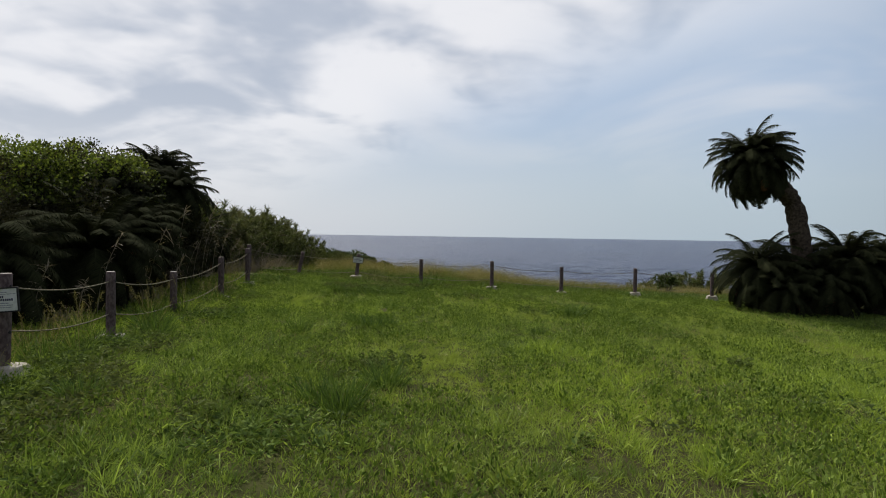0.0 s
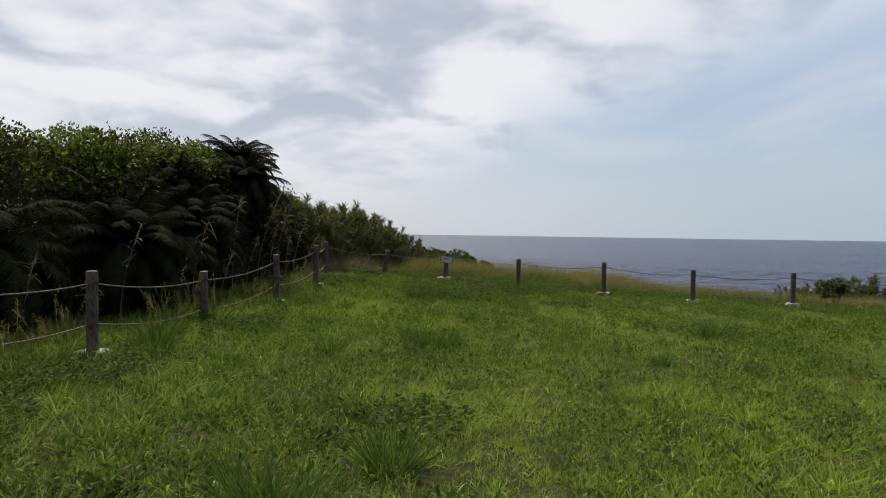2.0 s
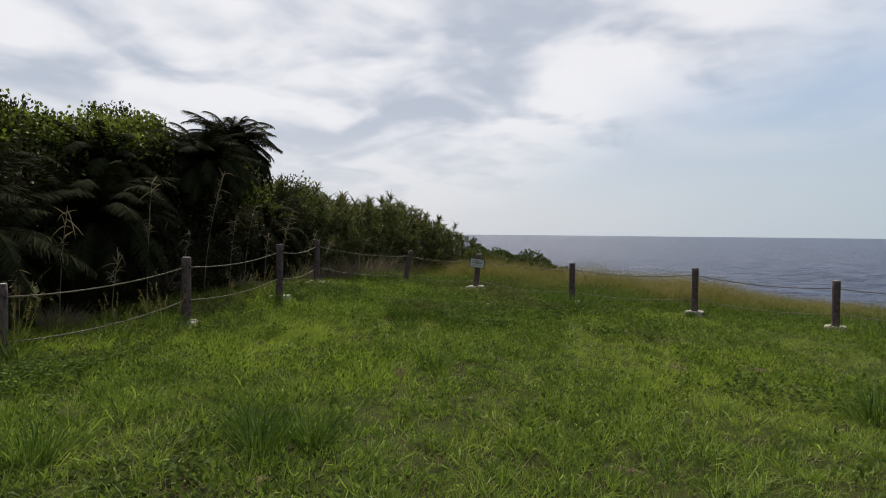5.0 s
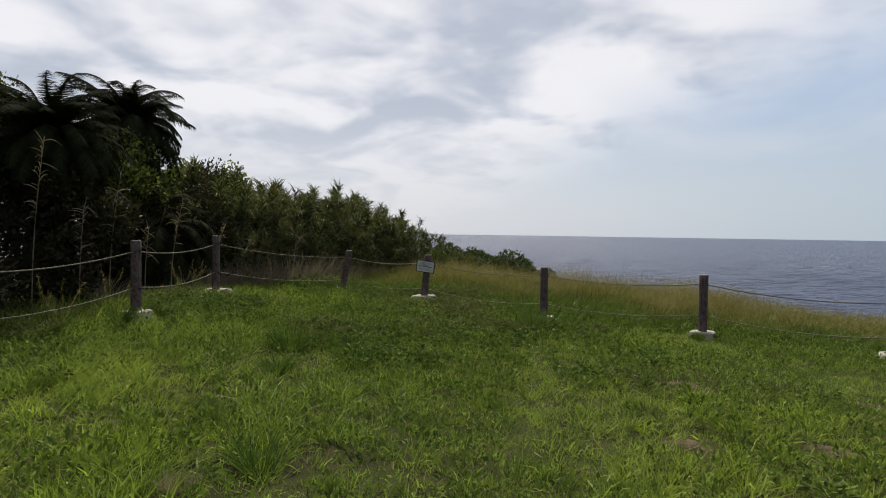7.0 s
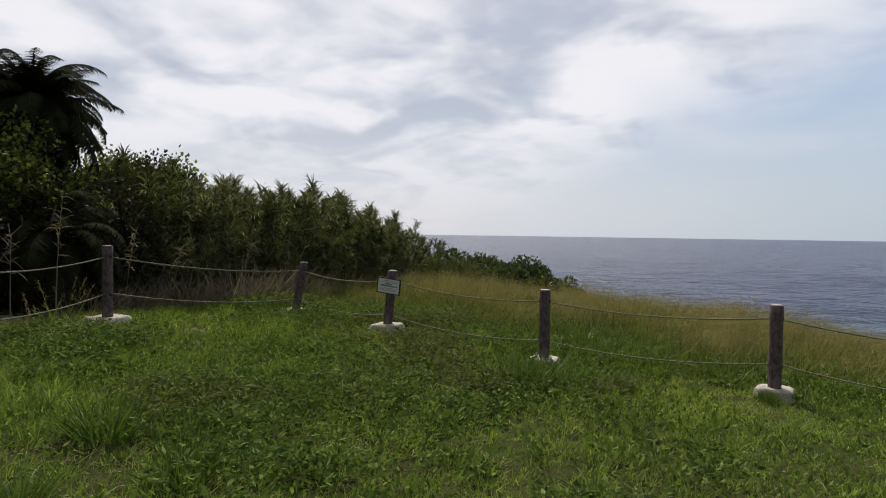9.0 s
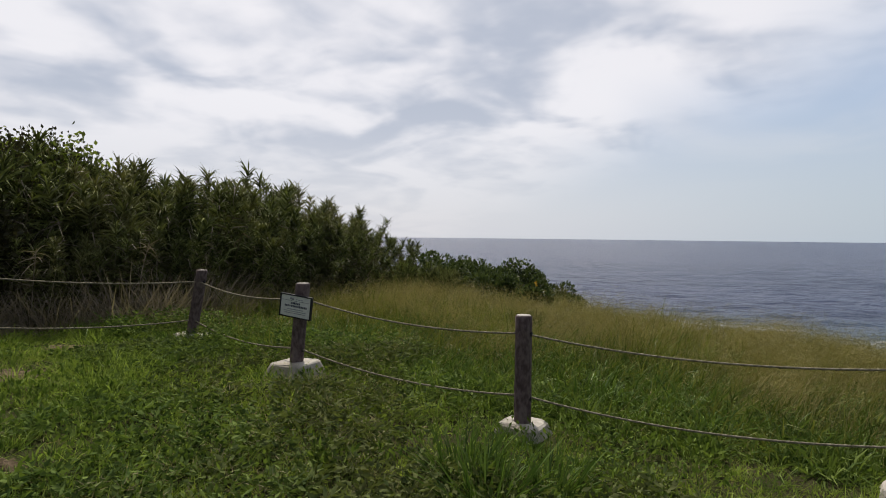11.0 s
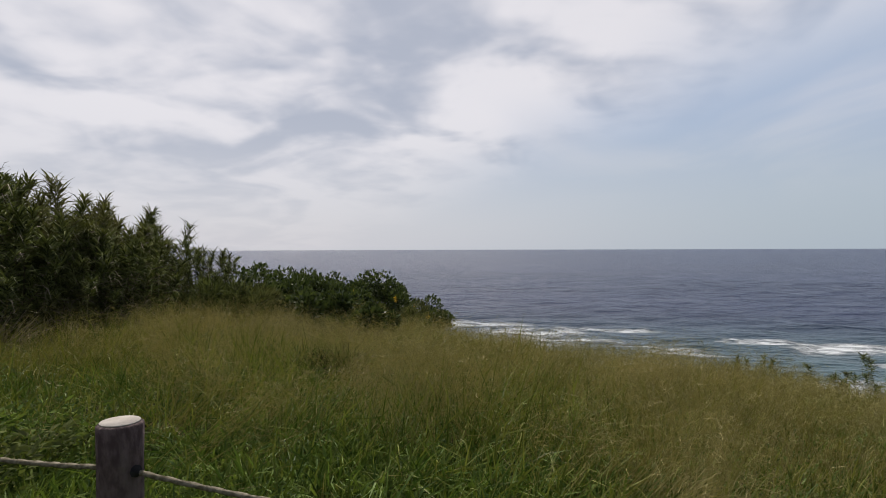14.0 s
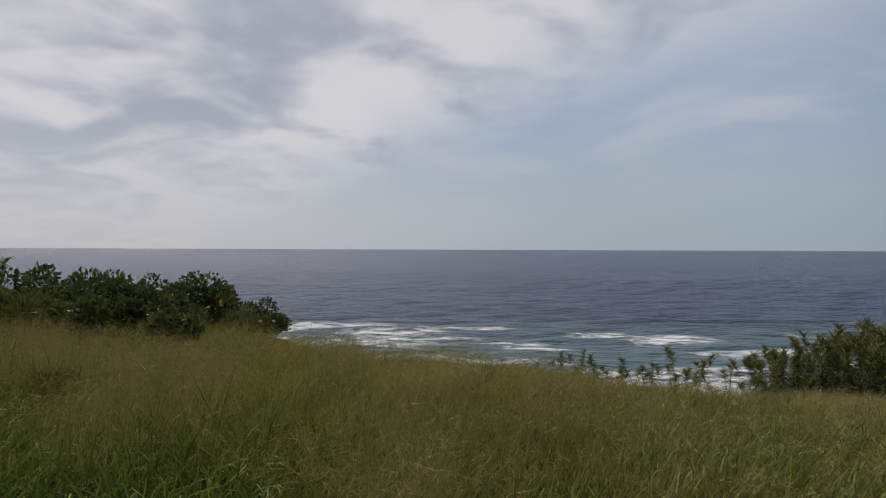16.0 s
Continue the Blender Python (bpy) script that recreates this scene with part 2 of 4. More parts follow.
def height(x, y):
    """The ground's height: a nearly flat lawn that sinks to the east, and a slope to the sea beyond the fence."""
    x, y = np.asarray(x, float), np.asarray(y, float)
    h = 0.14 + 0.06 * (1 - step(0, 9, y)) + 0.20 * np.exp(-(((x + 6.3) / 2.2) ** 2) - ((y - 16.8) / 3.0) ** 2)
    h = h - 0.045 * np.clip(x + 3, 0, 13) * step(2, 14, y)
    h = h + 0.02 * np.sin(1.1 * x + 0.6 * y) * np.cos(0.9 * y - 0.4 * x)
    d = np.clip(y - 21.0, 0, None)
    near = np.where(d < 9, 0.015 * d * d, 1.215 + 0.27 * (d - 9))
    near = near * (0.35 + 0.65 * step(-7.5, 1.5, x))
    far = 0.85 * np.clip(d - 16, 0, None) + 0.0
    return np.maximum(h - near - far, -17.5 - 0.002 * d)


def mesh_of(name, verts, tris, mats, slots=None, parent=None, smooth=False):
    """One mesh object from arrays of triangles."""
    me = bpy.data.meshes.new(name)
    me.vertices.add(len(verts))
    me.vertices.foreach_set("co", np.asarray(verts, np.float32).ravel())
    me.loops.add(len(tris) * 3)
    me.loops.foreach_set("vertex_index", np.asarray(tris, np.int32).ravel())
    me.polygons.add(len(tris))
    me.polygons.foreach_set("loop_start", np.arange(0, len(tris) * 3, 3, dtype=np.int32))
    for m in mats:
        me.materials.append(m)
    if slots is not None:
        me.polygons.foreach_set("material_index", np.asarray(slots, np.int32))
    me.update(calc_edges=True)
    ob = new(name, me)
    ob.parent = parent
    return ob


def unit(v):
    return v / np.maximum(np.linalg.norm(v, axis=-1, keepdims=True), 1e-9)


def ribbons(P, D, L, W, droop, seg, rng, side=None):
    """Tapering blades from P along D that bend down over their length."""
    n = len(P)
    L, W, droop = (np.broadcast_to(v, n) for v in (L, W, droop))
    if side is None:
        side = rng.normal(size=(n, 3)) * (1, 1, 0.25)
    side = unit(np.cross(D, side))
    rows, tris, k = [], [], 0
    for i in range(seg):
        s = i / seg
        c = P + D * (L * s)[:, None] - np.array((0, 0, 1.0)) * (droop * L * s * s)[:, None]
        w = (W * 0.5 * (1 - 0.35 * s if i else 0.75))[:, None] * side
        rows += [c - w, c + w]
    rows.append(P + D * L[:, None] - np.array((0, 0, 1.0)) * (droop * L)[:, None])
    verts = np.stack(rows, 1).reshape(-1, 3)
    per = 2 * seg + 1
    for i in range(seg - 1):
        a = 2 * i
        tris += [(a, a + 1, a + 3), (a, a + 3, a + 2)]
    tris.append((2 * seg - 2, 2 * seg - 1, 2 * seg))
    faces = (np.arange(n)[:, None, None] * per + np.array(tris)[None]).reshape(-1, 3)
    return verts, faces


def leaves(P, D, L, W, rng):
    """Broad leaves: two triangles folded along the midrib."""
    n = len(P)
    L, W = (np.broadcast_to(v, n)[:, None] for v in (L, W))
    side = unit(np.cross(D, rng.normal(size=(n, 3))))
    up = np.cross(side, D)
    mid = P + D * L * 0.45
    verts = np.stack([P, mid - side * W * 0.5 + up * W * 0.14, P + D * L, mid + side * W * 0.5 + up * W * 0.14], 1).reshape(-1, 3)
    faces = (np.arange(n)[:, None, None] * 4 + np.array([(0, 1, 2), (0, 2, 3)])[None]).reshape(-1, 3)
    return verts, faces


def lumpy(x, y, f, seed):
    """Cheap smooth noise in -1..1."""
    g = np.random.default_rng(seed)
    out = np.zeros(len(x))
    for _ in range(6):
        a, ph, k = g.uniform(0, math.tau), g.uniform(0, math.tau), f * g.uniform(0.6, 1.7)
        out += np.sin((x * math.cos(a) + y * math.sin(a)) * k + ph)
    return out / 3.0


def join(parts):
    """Verts, faces and slots of several (verts, faces, slot)."""
    vs, fs, ss, k = [], [], [], 0
    for v, f, s in parts:
        vs.append(v), fs.append(f + k), ss.append(np.full(len(f), s))
        k += len(v)
    return np.concatenate(vs), np.concatenate(fs), np.concatenate(ss)


def up_ways(n, lean, rng, wind=(0, 0)):
    a = rng.uniform(0, math.tau, n)
    r = np.abs(rng.normal(0, lean, n))
    return unit(np.stack([np.cos(a) * r + wind[0], np.sin(a) * r + wind[1], np.ones(n)], 1))


def tube(points, radii, sides, lobes=0, twist=0.0, cap=True):
    """Verts and triangles of a round bar along points; lobes and twist make it a laid rope."""
    pts = [Vector(p) for p in points]
    verts, faces, n = [], [], len(pts)
    for i, p in enumerate(pts):
        along = (pts[min(i + 1, n - 1)] - pts[max(i - 1, 0)]).normalized()
        a = along.orthogonal().normalized() if abs(along.z) > 0.9 else along.cross(Vector((0, 0, 1))).normalized()
        b = along.cross(a)
        for k in range(sides):
            q = math.tau * k / sides
            r = radii[i] * (1 + (0.22 * math.cos(lobes * (q + twist * i)) if lobes else 0))
            verts.append(p + a * math.cos(q) * r + b * math.sin(q) * r)
    for i in range(n - 1):
        for k in range(sides):
            a0, b0 = i * sides + k, i * sides + (k + 1) % sides
            faces += [(a0, b0, b0 + sides), (a0, b0 + sides, a0 + sides)]
    if cap:
        for base, order in ((0, -1), ((n - 1) * sides, 1)):
            for k in range(1, sides - 1):
                faces.append((base, base + k, base + k + 1)[::order])
    return np.array([tuple(v) for v in verts]), np.array(faces)


def smooth_all(ob):
    ob.data.polygons.foreach_set("use_smooth", np.ones(len(ob.data.polygons), bool))
    return ob


# ---- ground and sea ----
def grid_mesh(name, xs, ys, z, mat):
    X, Y = np.meshgrid(xs, ys)
    verts = np.stack([X, Y, z(X, Y)], -1).reshape(-1, 3)
    nx, ny = len(xs), len(ys)
    i = (np.arange(ny - 1)[:, None] * nx + np.arange(nx - 1)[None]).ravel()
    tris = np.concatenate([np.stack([i, i + 1, i + nx + 1], 1), np.stack([i, i + nx + 1, i + nx], 1)])
    return smooth_all(mesh_of(name, verts, tris, [mat]))


def spread(*runs):
    """Coordinates from runs of (start, stop, step)."""
    return np.unique(np.concatenate([np.arange(a, b, s) for a, b, s in runs]).round(4))


xs = spread((-400, -40, 30), (-40, -12, 2), (-12, 16, 0.25), (16, 40, 2), (40, 401, 30))
ys = spread((-300, -10, 20), (-10, 0, 1), (0, 40, 0.25), (40, 60, 1), (60, 100, 10), (100, 5001, 350))
ground = tagged(grid_mesh("ground", xs, ys, height, SOIL), "grassy clifftop ground sloping down to the sea", "ground", kind="structure")

FOAM = [(-31, 128, 9, 3.5), (-20, 131, 9, 5), (-12, 123, 12, 5), (1, 129, 11, 2.2), (-8, 117, 14, 3), (9, 113, 8, 2.2), (12, 105, 7, 2.0), (26, 120, 8, 3),
        (36, 116, 10, 4), (46, 105, 15, 2.6), (62, 123, 4, 1.2), (35, 94, 10, 1.6), (27, 88, 12, 2.0), (-20, 109, 16, 2.5), (2, 98, 16, 2.2), (60, 98, 14, 2),
        (76, 112, 12, 2.5), (-40, 115, 14, 3), (10, 84, 40, 2.5), (52, 84, 30, 2.5)]


def make_sea():
    rows = np.concatenate([np.arange(58, 150, 0.55), 150 * np.exp(np.linspace(0, math.log(4900 / 150), 230))[1:]])
    cols = np.linspace(-1, 1, 331)
    Y = np.repeat(rows[:, None], len(cols), 1)
    X = cols[None] * (rows[:, None] * 1.25 + 60)
    amp = 0.30 * (1 - step(130, 700, Y)) + 0.05
    Z = amp * (np.sin(0.42 * Y + 0.05 * X + 1.5 * np.sin(0.045 * X)) * 0.6 + 0.5 * np.sin(0.9 * Y - 0.16 * X + 2 * np.sin(0.08 * X + 0.1 * Y)) + 0.4 * np.sin(0.31 * X + 0.23 * Y))
    Z = np.where(Y > 500, 0.0, Z)
    foam = np.zeros_like(X)
    for fx, fy, sx, sy in FOAM:
        bend = fy + 0.9 * np.sin(X * 0.22 + fx) + 0.7 * np.sin(X * 0.5 + fy)
        g = np.exp(-(((X - fx) / sx) ** 4) - ((Y - bend) / sy) ** 2)
        foam = np.maximum(foam, g)
        Z = Z + 0.45 * np.exp(-(((X - fx) / sx) ** 4) - ((Y - bend - sy * 0.7) / 1.5) ** 2)
    verts = np.stack([X, Y, Z - 14], -1).reshape(-1, 3)
    nx, ny = len(cols), len(rows)
    i = (np.arange(ny - 1)[:, None] * nx + np.arange(nx - 1)[None]).ravel()
    tris = np.concatenate([np.stack([i, i + 1, i + nx + 1], 1), np.stack([i, i + nx + 1, i + nx], 1)])
    ob = smooth_all(mesh_of("sea", verts, tris, [SEA]))
    a = ob.data.attributes.new("foam", "FLOAT", "POINT")
    a.data.foreach_set("value", foam.astype(np.float32).ravel())
    return tagged(ob, "choppy grey-blue sea with white breakers", "sea", kind="structure")


make_sea()


# ---- fence ----
def part(name, verts, faces, mats, parent, label="", slots=None, smooth=False):
    ob = mesh_of(name, verts, faces, mats if isinstance(mats, list) else [mats], slots, parent)
    if smooth:
        smooth_all(ob)
    return tagged(ob, label)


def block(name, top, bottom, h, parent, mat, rng, label=""):
    """A weathered footing: a frustum with worn edges, its top at z 0."""
    bm = bmesh.new()
    bmesh.ops.create_cube(bm, size=1)
    for v in bm.verts:
        w = top if v.co.z > 0 else bottom
        v.co = Vector((v.co.x * w, v.co.y * w, (v.co.z - 0.5) * h)) + Vector(rng.uniform(-0.022, 0.022, 3)) * (1 if v.co.z < 0 else 0.5)
    bmesh.ops.bevel(bm, geom=[e for e in bm.edges if abs(e.verts[0].co.z - e.verts[1].co.z) > 0.1], offset=0.055, segments=1, affect="EDGES")
    bmesh.ops.subdivide_edges(bm, edges=bm.edges[:], cuts=2, use_grid_fill=True)
    bmesh.ops.bevel(bm, geom=[e for e in bm.edges if len(e.link_faces) == 2 and e.calc_face_angle(0) > 0.5], offset=0.014, segments=1, affect="EDGES")
    for v in bm.verts:
        v.co += Vector(rng.uniform(-0.0045, 0.0045, 3))
    me = bpy.data.meshes.new(name)
    bm.to_mesh(me), bm.free()
    me.materials.append(mat)
    ob = new(name, me)
    ob.parent = parent
    return tagged(ob, label)


def fence_post(x, y, top_z, block_z, lean=(0, 0), size=0.30, label="", twist=0.0):
    """A round imitation-log post in a concrete footing."""
    rng = np.random.default_rng(int(abs(x * 1000 + y * 10)))
    post = new("fence_post")
    post.location = (x, y, block_z)
    post.rotation_euler = (0, 0, twist)
    h = top_z - block_z
    pts = [(lean[0] * z, lean[1] * z, z) for z in np.linspace(-0.1, h, 9)]
    radii = [0.0640 + rng.uniform(-0.0015, 0.0015) for _ in pts]
    pts.append((pts[-1][0], pts[-1][1], pts[-1][2] + 0.006))
    radii.append(0.057)
    v, f = tube(pts, radii, 18)
    part("shaft", v, f, POST, post)
    v, f = tube([(pts[-1][0], pts[-1][1], pts[-1][2] + 0.001), (pts[-1][0], pts[-1][1], pts[-1][2] + 0.004)], [0.056, 0.054], 18)
    part("end_face", v, f, POST_END, post, "paler sawn top of the post")
    block("footing", size, size * 1.5, 0.24, post, CONCRETE, rng, "chipped pale concrete footing")
    for z in (h - 0.13, h - 0.62):
        v, f = tube([(lean[0] * z - 0.068, lean[1] * z, z), (lean[0] * z + 0.068, lean[1] * z, z)], [0.018, 0.018], 8)
        part("rope_hole", v, f, FRAME, post, "dark ring of the rope hole")
    return tagged(post, label or "weathered brown imitation-log fence post in a pale concrete footing", "fence post", "posts of the rope fence")


#        x,     y,    top, footing, lean
POSTS = [(-3.95, 4.00, 1.30, 0.30, (0, 0)),
         (-4.22, 6.28, 1.28, 0.30, (0.03, 0)),
         (-4.49, 8.52, 1.15, 0.24, (0, 0)),
         (-4.88, 11.01, 0.985, 0.09, (0, 0)),
         (-5.05, 13.46, 1.165, 0.27, (0, 0)),
         (-5.34, 15.75, 1.31, 0.40, (0, 0)),
         (-6.15, 17.90, 1.36, 0.46, (0, 0)),
         (-5.44, 20.66, 1.07, 0.30, (0.20, 0.03)),
         (-3.20, 19.96, 1.06, 0.33, (0.10, 0)),
         (-0.97, 19.92, 0.92, 0.12, (0, 0)),
         (1.44, 20.08, 0.885, 0.035, (0, 0)),
         (3.80, 20.09, 0.733, -0.09, (0, 0)),
         (6.41, 20.60, 0.704, -0.11, (0, 0)),
         (9.14, 20.90, 0.58, -0.22, (0, 0)),
         (11.7, 21.20, 0.50, -0.30, (0, 0))]
FLAT = (9, 10, 11, 12, 13, 14)                       # posts whose footing is nearly flush with the lawn


def board(post, x, y, z, turn, tilt):
    """The warning board on the front of a post, its unreadable lines as bars."""
    sign = new("warning_board")
    sign.parent = post
    sign.location, sign.rotation_euler = (x, y, z), (0, tilt, turn)

    def slab(name, cx, cz, w, h, y0, y1, mat, label=""):
        bm = bmesh.new()
        bmesh.ops.create_cube(bm, size=1)
        for v in bm.verts:
            v.co = Vector((cx + v.co.x * w, (y0 + y1) / 2 + v.co.y * (y1 - y0), cz + v.co.z * h))
        me = bpy.data.meshes.new(name)
        bm.to_mesh(me), bm.free()
        me.materials.append(mat)
        ob = new(name, me)
        ob.parent = sign
        return tagged(ob, label)

    slab("face", 0, 0, 0.365, 0.235, -0.010, 0.004, BOARD, "white enamel face")
    for cx, cz, w, h in ((0, 0.1245, 0.395, 0.014), (0, -0.1245, 0.395, 0.014), (-0.1905, 0, 0.014, 0.235), (0.1905, 0, 0.014, 0.235)):
        slab("frame_bar", cx, cz, w, h, -0.016, 0.008, FRAME, "black rubber edge")
    rng = np.random.default_rng(5)

    def line(cz, h, x0, x1, glyph, mat):
        bars = []
        at = x0
        while at < x1:
            w = glyph * rng.uniform(0.6, 0.95)
            bars.append((at + w / 2, w))
            at += glyph * 1.12
        parts_ = []
        for cx, w in bars:
            v = np.array([(cx + sx * w / 2, -0.0105 - 0.0015 * (sy < 0), cz + sz * h / 2 * rng.uniform(0.7, 1)) for sx in (-1, 1) for sy in (-1, 1) for sz in (-1, 1)])
            f = np.array([(0, 1, 5), (0, 5, 4), (2, 6, 7), (2, 7, 3), (0, 4, 6), (0, 6, 2), (1, 3, 7), (1, 7, 5), (0, 2, 3), (0, 3, 1), (4, 5, 7), (4, 7, 6)])
            parts_.append((v, f, 0))
        v, f, _ = join(parts_)
        part("text_line", v, f, mat, sign, "illegible printed line")

    line(0.083, 0.026, -0.075, -0.025, 0.026, INK_FAINT)
    line(0.080, 0.012, 0.00, 0.09, 0.009, INK_FAINT)
    slab("rule", 0, 0.060, 0.34, 0.003, -0.0125, -0.0105, INK)
    line(0.033, 0.026, -0.06, 0.06, 0.018, INK)
    line(0.000, 0.026, -0.135, 0.135, 0.018, INK)
    line(-0.036, 0.010, -0.10, 0.10, 0.009, INK_FAINT)
    line(-0.058, 0.010, -0.14, 0.14, 0.009, INK_FAINT)
    line(-0.080, 0.010, -0.13, 0.13, 0.009, INK_FAINT)
    return tagged(sign, "white warning board with a black edge")


def make_fence():
    made = []
    for i, (x, y, top, base, lean) in enumerate(POSTS):
        label = ""
        if i == 7:
            label = "leaning brown imitation-log fence post in a pale concrete footing"
        if i in (1, 8):
            label = "brown imitation-log fence post that carries a white warning board"
        made.append(fence_post(x, y, top, base, lean, {1: 0.36, 6: 0.42, 7: 0.38, 8: 0.37}.get(i, 0.32), label, twist=radians((i * 37) % 40 - 20 if i not in (1, 8) else 0)))
    board(made[1], 0.02, -0.085, POSTS[1][2] - POSTS[1][3] - 0.27, radians(14), radians(-4))
    small = board(made[8], 0.065, -0.085, POSTS[8][2] - POSTS[8][3] - 0.20, radians(3), radians(6))
    small.scale = (0.89, 1, 0.81)
    for name, drop, sag in (("upper_rope", 0.13, 0.08), ("lower_rope", 0.60, 0.09)):
        pts = []
        for a, b in zip(POSTS[:-1], POSTS[1:]):
            ha, hb = a[2] - drop, b[2] - drop
            ax, bx = a[0] + a[4][0] * (ha - a[3]), b[0] + b[4][0] * (hb - b[3])
            steps = 40
            for k in range(steps):
                s = k / steps
                pts.append((ax + (bx - ax) * s, a[1] + (b[1] - a[1]) * s, ha + (hb - ha) * s - sag * 4 * s * (1 - s)))
        # finer rope, laid in three strands
        fine = []
        for p, q in zip(pts[:-1], pts[1:]):
            for k in range(4):
                fine.append(tuple(np.array(p) + (np.array(q) - np.array(p)) * k / 4))
        v, f = tube(fine, [0.0075] * len(fine), 9, lobes=3, twist=0.42)
        tagged(smooth_all(mesh_of(name, v, f, [ROPE])), "sagging weathered grey rope threaded through the fence posts", "rope", "ropes of the fence")


make_fence()


# ---- plants ----
def frond_mesh(length, arch, rng, mat, name="frond"):
    """A feather frond of a cycad: a rachis along +x that arches over, stiff narrow leaflets along both sides."""
    n = 130
    s = np.linspace(0.06, 1.0, n)
    bend = arch * s ** 1.6
    ang = 0.55 - bend * 1.7
    step_ = length / n
    x, z = np.cumsum(np.cos(ang)) * step_, np.cumsum(np.sin(ang)) * step_
    spine = np.stack([x, 0.03 * np.sin(s * 5), z], 1)
    along = unit(np.gradient(spine, axis=0))
    bits = []
    for sgn in (-1, 1):
        ll = 0.20 * np.sqrt(np.sin(np.pi * (0.10 + 0.86 * s) ** 0.8).clip(0.02))
        up = np.cross(along, np.array((0, -1.0, 0)))
        d = unit(along * 0.55 + np.array((0, sgn * 1.0, 0)) + up * 0.42 + rng.normal(0, 0.14, (n, 3)))
        bits.append((*ribbons(spine, d, ll * rng.uniform(0.8, 1.15, n), 0.021, 0.15, 1, rng, side=up + rng.normal(0, 0.15, (n, 3))), 0))
    v, f = tube([tuple(p) for p in spine[::6]], list(np.linspace(0.012, 0.004, len(spine[::6]))), 5)
    bits.append((v, f, 0))
    v, f, sl = join(bits)
    me_ob = mesh_of(name, v, f, [mat])
    me = me_ob.data
    bpy.data.objects.remove(me_ob)
    return me


RNG = np.random.default_rng(11)
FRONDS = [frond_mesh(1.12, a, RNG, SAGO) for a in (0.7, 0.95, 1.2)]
DEAD = [frond_mesh(1.1, a, RNG, SAGO_DEAD) for a in (1.0, 1.3)]


def sago(label, points, r0, size=1.0, fronds=44, dead=12, seed=0, group="sago palms"):
    """A cycad: a scarred trunk along points and a round head of arching fronds."""
    rng = np.random.default_rng(seed)
    palm = new("sago_palm")
    palm.location = points[0]
    rel = [Vector(p) - Vector(points[0]) for p in points]
    fine = []
    for i in range(len(rel) - 1):
        a, b, c, d = rel[max(i - 1, 0)], rel[i], rel[i + 1], rel[min(i + 2, len(rel) - 1)]
        for k in range(8):
            s = k / 8
            fine.append(0.5 * ((2 * b) + (c - a) * s + (2 * a - 5 * b + 4 * c - d) * s * s + (3 * b - a - 3 * c + d) * s ** 3))
    fine.append(rel[-1])
    radii = [r0 * (1.12 - 0.2 * i / len(fine)) * (1 + 0.10 * (i % 2)) for i in range(len(fine))]
    v, f = tube(fine, radii, 14)
    v = v + rng.normal(0, r0 * 0.05, v.shape)
    part("trunk", v, f, TRUNK, palm, "dark trunk ringed with old leaf bases")
    head = rel[-1]
    out_dir = (rel[-1] - rel[-2]).normalized()
    tilt = Vector((0, 0, 1)).rotation_difference(out_dir.lerp(Vector((0, 0, 1)), 0.7).normalized()).to_matrix().to_4x4()
    for i in range(fronds + dead):
        is_dead = i >= fronds
        u = (i + 0.5) / fronds if not is_dead else 1.0
        turn = i * 2.39996 + rng.uniform(-0.2, 0.2)
        pitch = (-0.98 + 2.33 * u ** 0.75) if not is_dead else rng.uniform(0.75, 1.25)
        me = (DEAD if is_dead else FRONDS)[int(rng.integers(0, 2 if is_dead else 3))]
        ob = new("dead_frond" if is_dead else "frond", me)
        ob.parent = palm
        s = size * rng.uniform(0.85, 1.08) * (0.85 if is_dead else 1)
        ob.matrix_basis = Matrix.Translation(head) @ tilt @ Matrix.Rotation(turn, 4, "Z") @ Matrix.Rotation(pitch, 4, "Y") @ Matrix.Rotation(rng.uniform(-0.25, 0.25), 4, "X") @ Matrix.Scale(s, 4)
        if is_dead:
            tagged(ob, "withered brown frond")
    return tagged(palm, label, "sago palm", group)


def gz(x, y):
    return float(height(x, y))


def at_ground(*pts):
    """Trunk points: x, y, height over the ground of the first."""
    z = gz(pts[0][0], pts[0][1]) - 0.05
    return [(x, y, z + h) for x, y, h in pts]


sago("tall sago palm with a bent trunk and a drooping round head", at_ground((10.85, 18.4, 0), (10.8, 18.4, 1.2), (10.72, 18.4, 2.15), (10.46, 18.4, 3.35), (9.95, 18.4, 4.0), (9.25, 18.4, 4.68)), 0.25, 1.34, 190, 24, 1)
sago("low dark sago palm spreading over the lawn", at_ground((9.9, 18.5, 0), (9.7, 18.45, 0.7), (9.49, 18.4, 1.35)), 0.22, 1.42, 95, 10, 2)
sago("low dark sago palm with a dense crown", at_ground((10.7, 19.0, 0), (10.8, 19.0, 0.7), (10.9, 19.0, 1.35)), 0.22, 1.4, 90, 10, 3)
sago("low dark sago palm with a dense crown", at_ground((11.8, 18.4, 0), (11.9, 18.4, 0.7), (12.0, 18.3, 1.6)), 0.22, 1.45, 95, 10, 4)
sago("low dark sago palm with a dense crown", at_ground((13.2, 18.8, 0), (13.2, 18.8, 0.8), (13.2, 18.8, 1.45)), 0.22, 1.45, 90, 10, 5)

